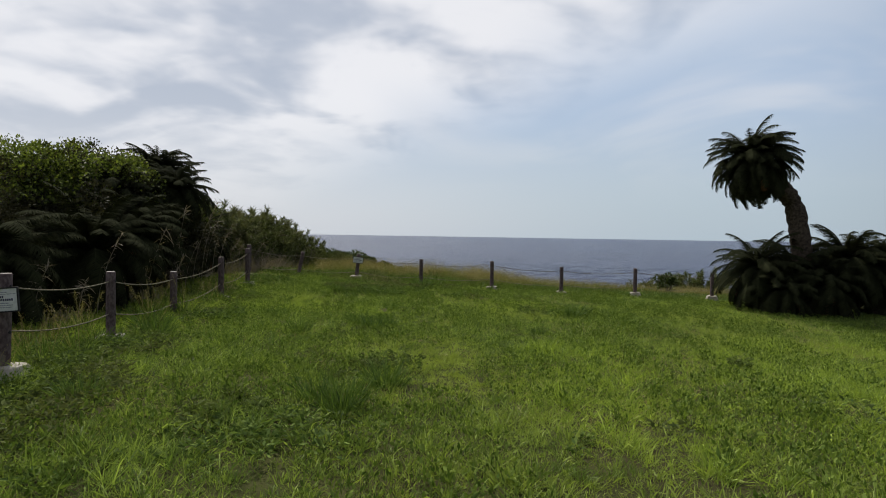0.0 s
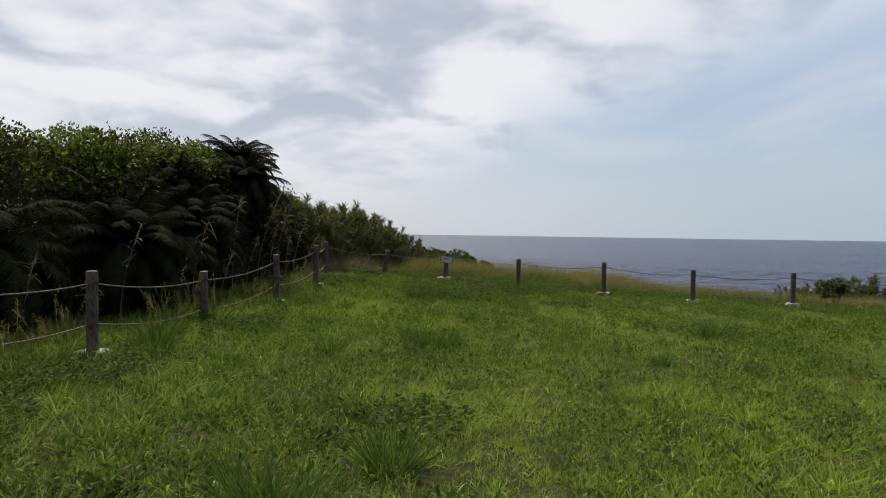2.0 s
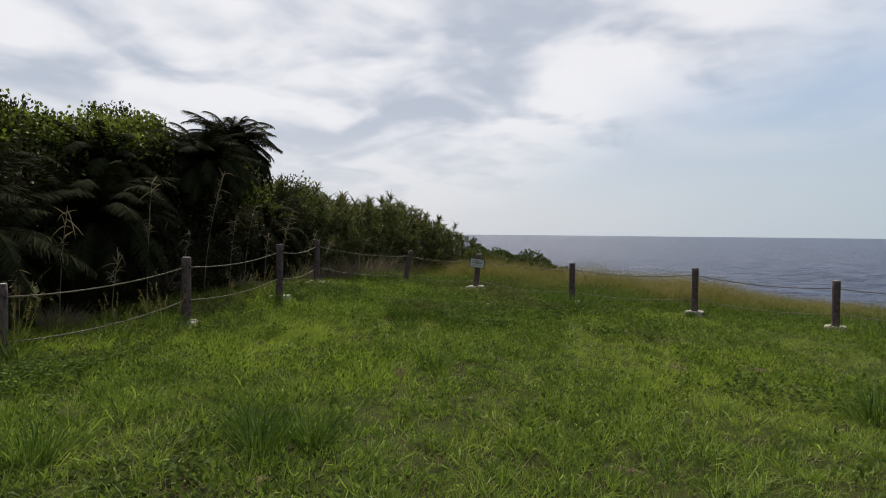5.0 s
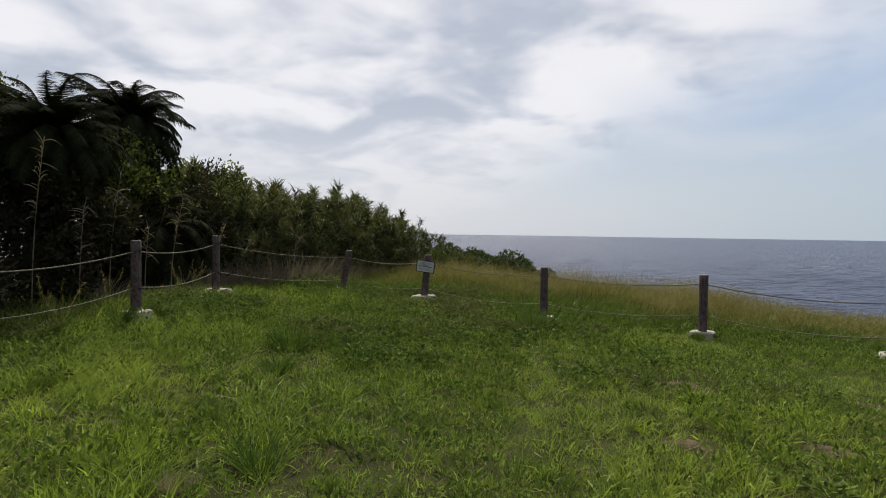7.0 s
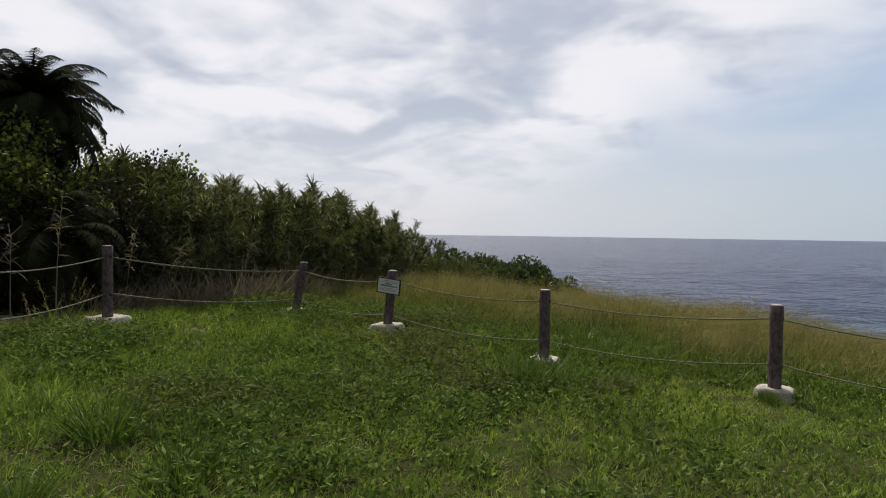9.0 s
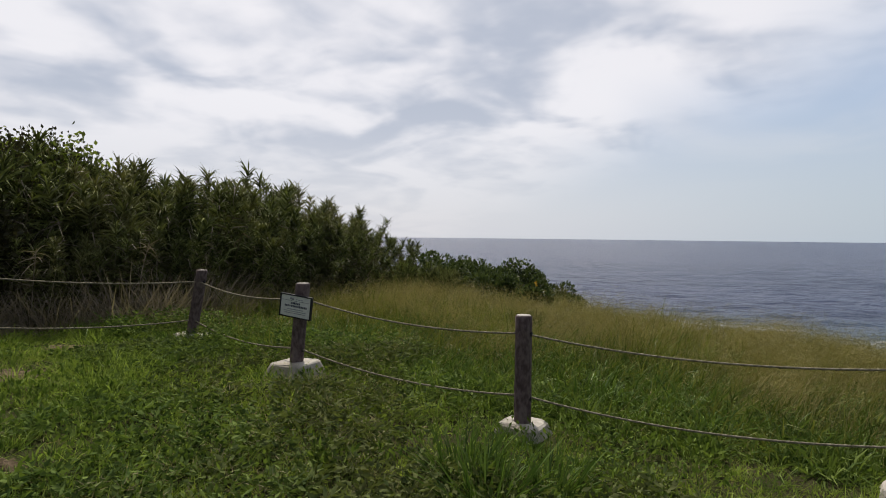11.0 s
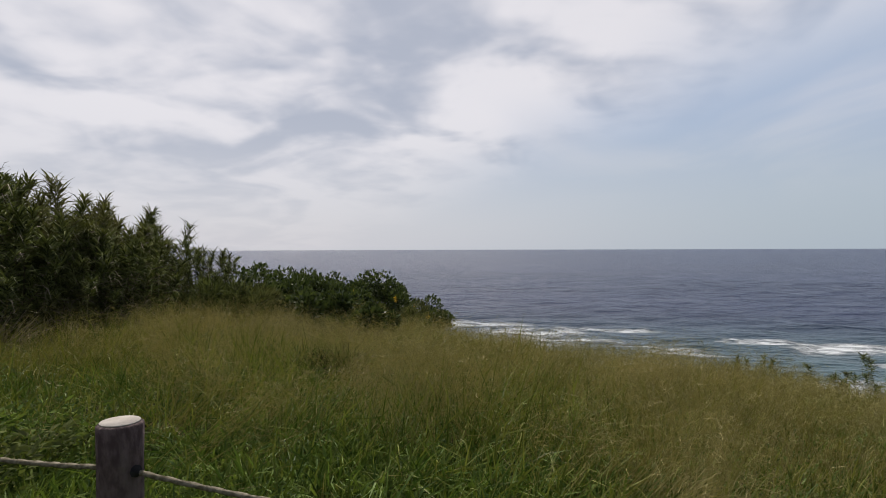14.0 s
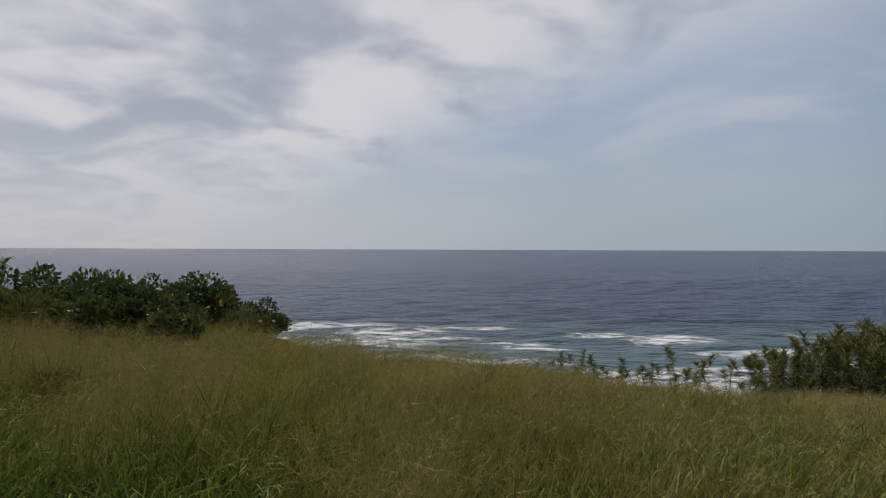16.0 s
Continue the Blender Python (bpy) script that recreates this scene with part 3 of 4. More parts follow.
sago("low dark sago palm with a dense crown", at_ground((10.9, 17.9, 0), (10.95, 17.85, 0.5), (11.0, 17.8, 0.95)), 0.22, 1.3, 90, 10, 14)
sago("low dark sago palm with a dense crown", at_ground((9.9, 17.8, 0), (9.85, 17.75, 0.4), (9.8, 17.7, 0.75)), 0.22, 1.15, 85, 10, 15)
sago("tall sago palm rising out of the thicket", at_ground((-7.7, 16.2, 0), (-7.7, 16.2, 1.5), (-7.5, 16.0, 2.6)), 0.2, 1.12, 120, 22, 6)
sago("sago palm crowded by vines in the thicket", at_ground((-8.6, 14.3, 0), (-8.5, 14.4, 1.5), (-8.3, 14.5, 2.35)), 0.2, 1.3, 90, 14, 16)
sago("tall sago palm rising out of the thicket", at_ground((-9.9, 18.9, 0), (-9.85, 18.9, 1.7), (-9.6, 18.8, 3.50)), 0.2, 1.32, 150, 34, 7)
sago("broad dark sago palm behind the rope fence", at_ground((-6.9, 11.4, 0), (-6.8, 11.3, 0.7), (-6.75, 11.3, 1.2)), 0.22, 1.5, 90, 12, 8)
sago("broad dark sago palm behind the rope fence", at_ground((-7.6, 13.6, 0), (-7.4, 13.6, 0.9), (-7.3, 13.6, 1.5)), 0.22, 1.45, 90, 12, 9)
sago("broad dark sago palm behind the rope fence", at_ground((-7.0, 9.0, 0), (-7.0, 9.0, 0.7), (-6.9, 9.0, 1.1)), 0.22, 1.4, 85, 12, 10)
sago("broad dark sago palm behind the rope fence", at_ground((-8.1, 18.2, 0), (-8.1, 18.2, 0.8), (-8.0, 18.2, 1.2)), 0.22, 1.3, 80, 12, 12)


def reed_clump_source(seed=21, shoots=34, radius=0.52, label="dense clump of tall green reeds behind the rope fence", group="reed clumps of the hedge"):
    """One clump of tall reeds: bare culms and hanging dead leaves below, tufts of arching leaves crowded above."""
    rng = np.random.default_rng(seed)
    clump = new("reed_clump")
    ca, cr = np.arange(shoots) * 2.39996, radius * np.sqrt((np.arange(shoots) + 0.3) / shoots)
    P = np.stack([cr * np.cos(ca), cr * np.sin(ca), np.full(shoots, -0.1)], 1) + rng.normal(0, 0.04, (shoots, 3)) * (1, 1, 0)
    D = unit(np.stack([cr * np.cos(ca) * 0.38, cr * np.sin(ca) * 0.38, np.ones(shoots)], 1) + rng.normal(0, 0.17, (shoots, 3)) * (1, 1, 0))
    L = 1.80 - 0.9 * cr ** 1.5 + rng.uniform(-0.45, 0.12, shoots)
    L[:2] += 0.12
    v, f = ribbons(P, D, L, 0.024, 0.02, 2, rng)
    part("culm_stand", v, f, CULM, clump, "bare dark culms")

    def tufts(k, lo, power, reach, width, droop, lift):
        s = rng.uniform(0, 1, shoots * k) ** power * (1 - lo) + lo
        base = np.repeat(P, k, 0) + np.repeat(D, k, 0) * (np.repeat(L, k) * s)[:, None]
        a = rng.uniform(0, math.tau, shoots * k)
        way = unit(np.stack([np.cos(a), np.sin(a), lift + 1.3 * np.clip(s - 0.7, 0, 1) * 3 + rng.normal(0, 0.3, len(a))], 1) + np.repeat(D, k, 0) * 0.2)
        return ribbons(base, way, reach * rng.uniform(0.6, 1.25, len(a)), width * rng.uniform(0.75, 1.25, len(a)), rng.uniform(*droop, len(a)), 2, rng)

    v, f = tufts(52, 0.30, 0.8, 0.28, 0.016, (0.4, 1.3), 0.4)
    v2, f2 = tufts(52, 0.80, 0.7, 0.27, 0.017, (0.2, 0.9), 0.5)
    v, f, _ = join([(v, f, 0), (v2, f2, 0)])
    part("leafage", v, f, REED, clump, "dense arching green leaves")
    v, f = tufts(16, 0.08, 1.0, 0.30, 0.015, (0.7, 1.5), 0.0)
    part("dead_leaves", v, f, REED_DEAD, clump, "withered brown leaves hanging low")
    return tagged(clump, label, "reeds", group)


def dry_clump_source():
    rng = np.random.default_rng(22)
    n = 420
    r, a = 0.5 * np.sqrt(rng.uniform(0, 1, n)), rng.uniform(0, math.tau, n)
    P = np.stack([r * np.cos(a), r * np.sin(a), np.full(n, -0.03)], 1)
    D = unit(np.stack([P[:, 0] * 1.1 + rng.normal(0, 0.35, n), P[:, 1] * 1.1 + rng.normal(0, 0.35, n), np.ones(n)], 1))
    v, f = ribbons(P, D, rng.uniform(0.4, 1.15, n), 0.010, rng.uniform(0.05, 0.45, n), 3, rng)
    clump = new("dry_grass_clump")
    part("tussock", v, f, STRAW, clump)
    return tagged(clump, "clump of dead straw-coloured grass", "dry grass", "dry grass clumps")


def shrub(kind, label, x, y, z, rx, ry, rz, n, leaf, mat, category="shrub", seed=0, long=False, flowers=0, ground_z=None, mix=None, lump=0.5):
    """A shrub: limbs from the ground and leaves in many overlapping lumps within an uneven outline."""
    rng = np.random.default_rng(seed + 100)
    bush = new(kind)
    base = gz(x, y) if ground_z is None else ground_z
    bush.location = (x, y, base)
    c = np.array((0, 0, z - base))
    m = max(10, n // 230)
    lumps = unit(rng.normal(size=(m, 3))) * (rng.uniform(0.35, 0.98, (m, 1)) ** 0.6)
    lumps = lumps * (rx, ry, rz) * rng.uniform(0.82, 1.1, (m, 1)) + c
    lumps[:, 2] = np.maximum(lumps[:, 2], 0.15)
    bits = []
    for i in range(min(m, 16)):
        tip = lumps[i]
        mid = tip * (0.35, 0.35, 0.5) + rng.normal(0, 0.08, 3)
        bits.append((*tube([(rng.normal(0, 0.08), rng.normal(0, 0.08), -0.1), tuple(mid), tuple(tip)], [0.045, 0.028, 0.010], 6), 0))
    v, f, _ = join(bits)
    part("branching_trunk", v, f, BARK, bush)
    pick = rng.integers(0, m, n)
    rad = lump * min(rx, rz) * rng.uniform(0.6, 1.1, m)[pick]
    way = unit(rng.normal(size=(n, 3)))
    P = lumps[pick] + way * (rad * rng.uniform(0.3, 1.0, n) ** 0.5)[:, None]
    keep = P[:, 2] > 0.02
    P, way = P[keep], way[keep]
    D = unit(way + rng.normal(0, 0.5, P.shape) + (0, 0, 0.35))
    k = len(P)
    if long:
        v, f = ribbons(P, unit(D + (0, 0, 0.5)), leaf * rng.uniform(0.7, 1.3, k), leaf * 0.085, rng.uniform(0.1, 0.5, k), 2, rng)
    else:
        v, f = leaves(P, D, leaf * rng.uniform(0.7, 1.25, k), leaf * 0.72 * rng.uniform(0.8, 1.1, k), rng)
    part("foliage", v, f, mat, bush)
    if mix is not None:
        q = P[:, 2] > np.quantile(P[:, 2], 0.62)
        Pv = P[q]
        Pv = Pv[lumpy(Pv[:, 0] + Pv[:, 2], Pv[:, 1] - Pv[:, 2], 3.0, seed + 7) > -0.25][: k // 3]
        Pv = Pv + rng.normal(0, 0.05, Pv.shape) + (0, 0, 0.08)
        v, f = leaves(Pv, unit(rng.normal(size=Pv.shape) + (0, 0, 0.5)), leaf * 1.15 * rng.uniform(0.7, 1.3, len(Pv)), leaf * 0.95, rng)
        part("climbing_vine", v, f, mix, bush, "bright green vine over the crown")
    for i in range(flowers):
        j = int(rng.integers(0, k))
        p = lumps[pick[keep][j]] + np.array((0, -1, 0.3)) * rad[keep][j] * 1.0
        d = unit(np.stack([np.cos(np.arange(5) * 1.256), -np.full(5, 0.6), np.sin(np.arange(5) * 1.256)], 1))
        v, f = leaves(np.repeat(p[None], 5, 0), d, 0.075, 0.07, rng)
        part("flower", v, f, FLOWER, bush, "yellow five-petalled flower")
    return tagged(bush, label, category)


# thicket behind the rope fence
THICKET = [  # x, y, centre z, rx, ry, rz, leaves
    (-9.4, 8.4, 1.9, 1.5, 1.5, 1.3, 21000, 0.070, SHADED_LEAF, VINE), (-9.3, 11.0, 1.9, 1.3, 1.4, 1.3, 21000, 0.070, SHADED_LEAF, VINE),
    (-9.0, 13.0, 2.0, 1.3, 1.3, 1.35, 21000, 0.070, SHADED_LEAF, VINE), (-8.7, 15.4, 1.9, 1.3, 1.4, 1.5, 21000, 0.070, SHADED_LEAF, VINE),
    (-8.9, 17.6, 1.6, 1.2, 1.3, 1.4, 21000, 0.070, SHADED_LEAF, VINE), (-9.7, 20.9, 1.60, 1.35, 1.3, 1.3, 24000, 0.070, SHADED_LEAF, VINE),
    (-8.5, 14.9, 2.75, 0.95, 0.9, 0.65, 9000, 0.065, SHADED_LEAF, VINE), (-9.9, 15.6, 2.9, 1.2, 1.2, 1.0, 12000, 0.07, SHADED_LEAF, VINE)]
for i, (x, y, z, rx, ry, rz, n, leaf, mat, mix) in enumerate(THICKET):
    shrub("thicket_shrub", "evergreen shrub coloured dark for shade, overgrown with bright green vine", x, y, z, rx, ry, rz, n, leaf, mat, "shrub", i, mix=mix)
# near-black filler shrubs, added as the darkness between the thicket's plants
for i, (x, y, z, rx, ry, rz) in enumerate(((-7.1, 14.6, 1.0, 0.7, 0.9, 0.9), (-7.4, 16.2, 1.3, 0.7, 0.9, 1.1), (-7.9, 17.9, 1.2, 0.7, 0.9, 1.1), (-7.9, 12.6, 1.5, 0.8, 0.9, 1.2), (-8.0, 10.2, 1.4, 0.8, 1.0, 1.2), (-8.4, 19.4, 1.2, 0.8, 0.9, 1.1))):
    shrub("understorey_shrub", "near-black twiggy shrub standing in for the shade inside the thicket", x, y, z, rx, ry, rz, 9000, 0.08, SHADED_LEAF, "shrub", 60 + i, long=i % 2 == 0)
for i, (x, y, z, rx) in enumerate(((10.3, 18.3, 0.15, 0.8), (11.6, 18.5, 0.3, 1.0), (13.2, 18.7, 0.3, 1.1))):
    shrub("understorey_shrub", "dark twiggy shrub crowded under the low sago palms", x, y, z, rx, 0.7, 0.5, 5000, 0.09, SHADED_LEAF, "shrub", 70 + i)
shrub("vine_mound", "mound of bright green vine smothering the thicket", -9.4, 12.9, 3.1, 1.35, 1.1, 0.5, 9000, 0.075, VINE, "vine", 81, lump=0.7)
shrub("vine_mound", "mound of bright green vine smothering the thicket", -8.7, 15.6, 3.2, 0.9, 0.9, 0.45, 6000, 0.075, VINE, "vine", 82, lump=0.7)
shrub("vine_mound", "mound of bright green vine smothering the thicket", -9.9, 21.0, 2.3, 1.0, 1.0, 0.3, 5000, 0.07, VINE, "vine", 83, lump=0.8)
shrub("small_tree", "small-leaved tree leaning out of the thicket", -8.9, 10.0, 3.2, 0.8, 0.8, 0.75, 7000, 0.065, VINE, "tree", 31)

reed = reed_clump_source()
reed.matrix_basis = pose(-8.9, 20.9, gz(-8.9, 20.9), 0, 0, 20) @ Matrix.Scale(1.12, 4)
reed_2 = reed_clump_source(23, 30, 0.60)
reed_2.matrix_basis = pose(-9.1, 22.0, gz(-9.1, 22.0), 0, 0, 60) @ Matrix.Scale(1.15, 4)
plume = reed_clump_source(24, 5, 0.16, "slender wind-bent reeds standing singly on the seaward slope", "slender reeds on the slope")
plume.matrix_basis = pose(4.2, 35, gz(4.2, 35), 0, 0, 20) @ Matrix.Scale(0.86, 4)
rr = random.Random(4)
for i in range(28):
    s = (i % 14) / 13
    row = i // 14
    x = -9.2 + 1.35 * s + rr.uniform(-0.3, 0.3) - 1.1 * row
    y = 19.9 + 7.0 * s + rr.uniform(-0.25, 0.25) + 0.5 * row
    k = 1.36 - 0.20 * s + 0.10 * math.sin(2.3 * i) + rr.uniform(-0.18, 0.10) + 0.05 * row
    copy_thing((reed, reed_2)[i % 2], pose(x, y, gz(x, y), rr.uniform(-6, 6), rr.uniform(-6, 6), rr.uniform(0, 360)) @ Matrix.Scale(k, 4))
for i in range(15):
    s = i / 14
    x, y = -8.3 + 1.2 * s + rr.uniform(-0.2, 0.2), 20.3 + 5.6 * s + rr.uniform(-0.2, 0.2)
    copy_thing((reed, reed_2)[i % 2], pose(x, y, gz(x, y), rr.uniform(-9, 9), rr.uniform(-9, 9), rr.uniform(0, 360)) @ Matrix.Scale(rr.uniform(0.55, 0.95), 4))
copy_thing(reed_2, pose(-8.05, 27.0, gz(-8.05, 27.0), 0, 5, 40) @ Matrix.Diagonal((1.0, 1.0, 1.22, 1)))
copy_thing(reed, pose(-8.3, 26.3, gz(-8.3, 26.3), 0, 0, 140) @ Matrix.Scale(1.15, 4))
copy_thing(reed, pose(-7.0, 27.95, gz(-7.0, 27.95), 0, 0, 10) @ Matrix.Diagonal((0.72, 0.72, 0.88, 1)))
# single tall shoots that stand out over the hedge
for x, y, k in ((-8.9, 20.9, 1.52), (-8.6, 22.3, 1.47), (-8.7, 24.4, 1.36), (-9.9, 21.4, 1.6)):
    copy_thing(plume, pose(x, y, gz(x, y), rr.uniform(-5, 5), rr.uniform(-5, 5), rr.uniform(0, 360)) @ Matrix.Diagonal((0.7, 0.7, k, 1)))
# stragglers along the crest
for x, y, k in ((2.2, 35, 0.62), (3.2, 35, 0.66), (4.45, 35.2, 0.74), (5.35, 35.4, 0.78), (5.65, 35, 0.7), (6.4, 35.3, 0.84), (7.1, 35, 0.8), (7.3, 35.2, 1.05), (8.4, 35, 0.85), (-3.9, 39.1, 0.7)):
    copy_thing(plume, pose(x, y, gz(x, y), rr.uniform(-9, 9), rr.uniform(-9, 9), rr.uniform(0, 360)) @ Matrix.Diagonal((1.45, 1.45, k, 1)))
for x, y, k in ((-7.3, 28.8, 0.55), (9.3, 34.2, 0.9), (10.1, 34.5, 1.0), (10.9, 34.0, 1.15), (11.8, 34.3, 1.25), (12.6, 34.0, 1.35), (13.6, 34.2, 1.45), (14.8, 34.0, 1.5)):
    c = copy_thing(reed, pose(x, y, gz(x, y), rr.uniform(-4, 4), rr.uniform(-4, 4), rr.uniform(0, 360)) @ Matrix.Scale(k, 4))
    tagged(c, "low clump of wind-bent reeds on the seaward slope", group="low reed clumps on the slope")

# dark filler shrubs added inside the hedge to stand for its shade
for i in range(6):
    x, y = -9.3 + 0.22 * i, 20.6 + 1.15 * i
    shrub("understorey_shrub", "near-black twiggy shrub standing in for the shade inside the reeds", x, y, 0.95, 0.8, 0.7, 0.75, 3500, 0.10, SHADED_LEAF, "shrub", 90 + i, long=i % 2 == 0)

dry = dry_clump_source()
dry.matrix_basis = pose(-7.1, 21.0, gz(-7.1, 21.0)) @ Matrix.Scale(1.1, 4)
for x, y, k in ((-7.0, 21.7, 1.0), (-7.3, 22.6, 1.0), (-7.5, 20.2, 0.9), (-7.1, 23.8, 0.8), (-7.7, 19.2, 0.8), (-6.8, 22.4, 0.7), (-6.3, 12.4, 0.5), (-7.2, 16.4, 0.6), (-6.2, 9.6, 0.4), (-7.5, 18.4, 0.7)):
    copy_thing(dry, pose(x, y, gz(x, y), 0, 0, rr.uniform(0, 360)) @ Matrix.Scale(k, 4))

def dry_reed(x, y, h, seed):
    """A single withered reed leaning out of the shade, with a spray of pale leaves near its top."""
    rng = np.random.default_rng(seed)
    one = new("dry_reed")
    one.location = (x, y, gz(x, y) - 0.02)
    bend = rng.uniform(0.1, 0.5)
    pts = [(bend * s * s * h, -0.4 * bend * s * s * h, s * h) for s in np.linspace(0, 1, 7)]
    v, f = tube(pts, list(np.linspace(0.010, 0.004, 7)), 5)
    part("culm", v, f, STRAW, one)
    k = 34
    s = rng.uniform(0.55, 1.0, k)
    P = np.stack([bend * s * s * h, -0.4 * bend * s * s * h, s * h], 1)
    v, f = ribbons(P, unit(rng.normal(size=(k, 3)) * (0.7, 0.7, 0.6) + (0.4, -0.4, 0.8)), rng.uniform(0.10, 0.28, k), 0.012, rng.uniform(0.1, 0.9, k), 3, rng)
    part("spray", v, f, STRAW, one, "pale withered leaves")
    return tagged(one, "withered pale reed leaning out of the shaded thicket", "dry reed", "withered reeds before the thicket")


for i, (x, y, h) in enumerate(((-6.0, 8.9, 1.1), (-5.9, 9.8, 0.8), (-6.1, 10.6, 1.6), (-5.9, 11.7, 1.0), (-6.2, 12.4, 1.7), (-6.0, 13.0, 1.1), (-6.3, 13.8, 2.1), (-6.5, 14.6, 1.3), (-6.6, 15.2, 2.3), (-6.7, 15.9, 1.5),
                               (-6.9, 16.5, 2.0), (-7.0, 17.2, 1.2), (-7.1, 17.8, 1.7), (-5.7, 7.4, 0.9), (-7.4, 19.0, 1.4), (-7.6, 20.0, 1.1), (-7.5, 21.4, 1.2), (-7.4, 22.4, 1.0))):
    dry_reed(x, y, h, 300 + i)
shrub("coastal_shrub", "small dark shrub on the skyline beyond the fence", 8.7, 24.4, -0.05, 0.35, 0.35, 0.3, 500, 0.13, BROAD, seed=51)


def stone(x, y, r, seed):
    g = np.random.default_rng(seed)
    bm = bmesh.new()
    bmesh.ops.create_icosphere(bm, subdivisions=2, radius=r)
    for v in bm.verts:
        v.co = Vector((v.co.x * 1.3, v.co.y, v.co.z * 0.65)) * (1 + 0.3 * noise.noise(v.co * 3 / r + Vector((seed, 0, 0))))
    me = bpy.data.meshes.new("stone")
    bm.to_mesh(me), bm.free()
    me.materials.append(ROCK)
    ob = new("stone", me)
    ob.matrix_basis = pose(x, y, gz(x, y) + 0.25 * r, 0, 0, float(g.uniform(0, 360)))
    tagged(ob, "pale weathered stone lying in the grass", "stone", "stones beyond the fence")


stone(-7.3, 17.3, 0.16, 40)
stone(-7.0, 17.6, 0.09, 41)
for i in range(16):
    stone(9.6 + rr.uniform(-1.2, 2.2), 22.4 + rr.uniform(-0.6, 0.9), rr.uniform(0.05, 0.14), i)

shrub("coastal_shrub", "low evergreen shrub with rounded leaves at the cliff edge", -7.3, 32.2, 0.05, 1.5, 1.5, 0.72, 8000, 0.105, BROAD, seed=41, flowers=3)
shrub("coastal_shrub", "low evergreen shrub with rounded leaves and yellow flowers", -6.6, 35.0, -0.30, 1.5, 1.4, 0.85, 9800, 0.105, BROAD, seed=42, flowers=6)
shrub("coastal_shrub", "low evergreen shrub trailing down the slope", -5.3, 36.2, -1.0, 1.2, 1.2, 0.62, 6800, 0.105, BROAD, seed=43, flowers=2)
shrub("coastal_shrub", "low evergreen shrub beside the reed hedge", -6.6, 29.6, 0.35, 1.2, 1.2, 0.62, 6800, 0.105, BROAD, seed=44)
for i, (x, y, z, rx, ry, rz) in enumerate(((-6.3, 28.9, 0.18, 0.8, 0.7, 0.5), (-5.4, 29.2, 0.02, 0.9, 0.7, 0.45), (-6.0, 31.3, 0.05, 1.0, 0.9, 0.55), (-4.9, 32.8, -0.55, 0.9, 0.8, 0.5), (-4.5, 27.6, 0.25, 0.8, 0.6, 0.4), (-5.7, 27.2, 0.40, 0.8, 0.6, 0.4), (-3.6, 28.0, 0.05, 0.45, 0.45, 0.3), (-6.9, 27.0, 0.5, 0.7, 0.6, 0.4))):
    shrub("slope_scrub", "dark scrub with long narrow leaves under the cliff shrubs", x, y, z, rx, ry, rz, 4200, 0.2 if i % 2 else 0.11, REED if i % 2 else BROAD, seed=46 + i, long=i % 2 == 1)
shrub("coastal_shrub", "small dark shrub on the seaward slope", -2.35, 24.1, 0.05, 0.34, 0.3, 0.30, 520, 0.22, REED, seed=45, long=True)


# ---- grasses ----
BARE = [(1.37, 15.1, 0.4), (1.15, 16.8, 0.3), (1.3, 16.9, 0.25), (-0.1, 9.6, 0.22), (2.3, 15.6, 0.3), (0.4, 8.6, 0.22), (-0.7, 10.2, 0.15), (-5.3, 18.6, 0.55), (-6.3, 19.6, 0.6),
        (-4.7, 18.0, 0.25), (-0.3, 6.0, 0.15), (2.9, 17.2, 0.25), (-3.3, 17.6, 0.25), (1.2, 11.6, 0.2)]


def scatter(n, x0, x1, y0, y1, rng):
    x, y = rng.uniform(x0, x1, n), rng.uniform(y0, y1, n)
    return x, y


def bare(x, y):
    d = np.full(len(x), 9.0)
    for bx, by, r in BARE:
        d = np.minimum(d, np.hypot((x - bx) / 1.4, y - by) / r)
    return d


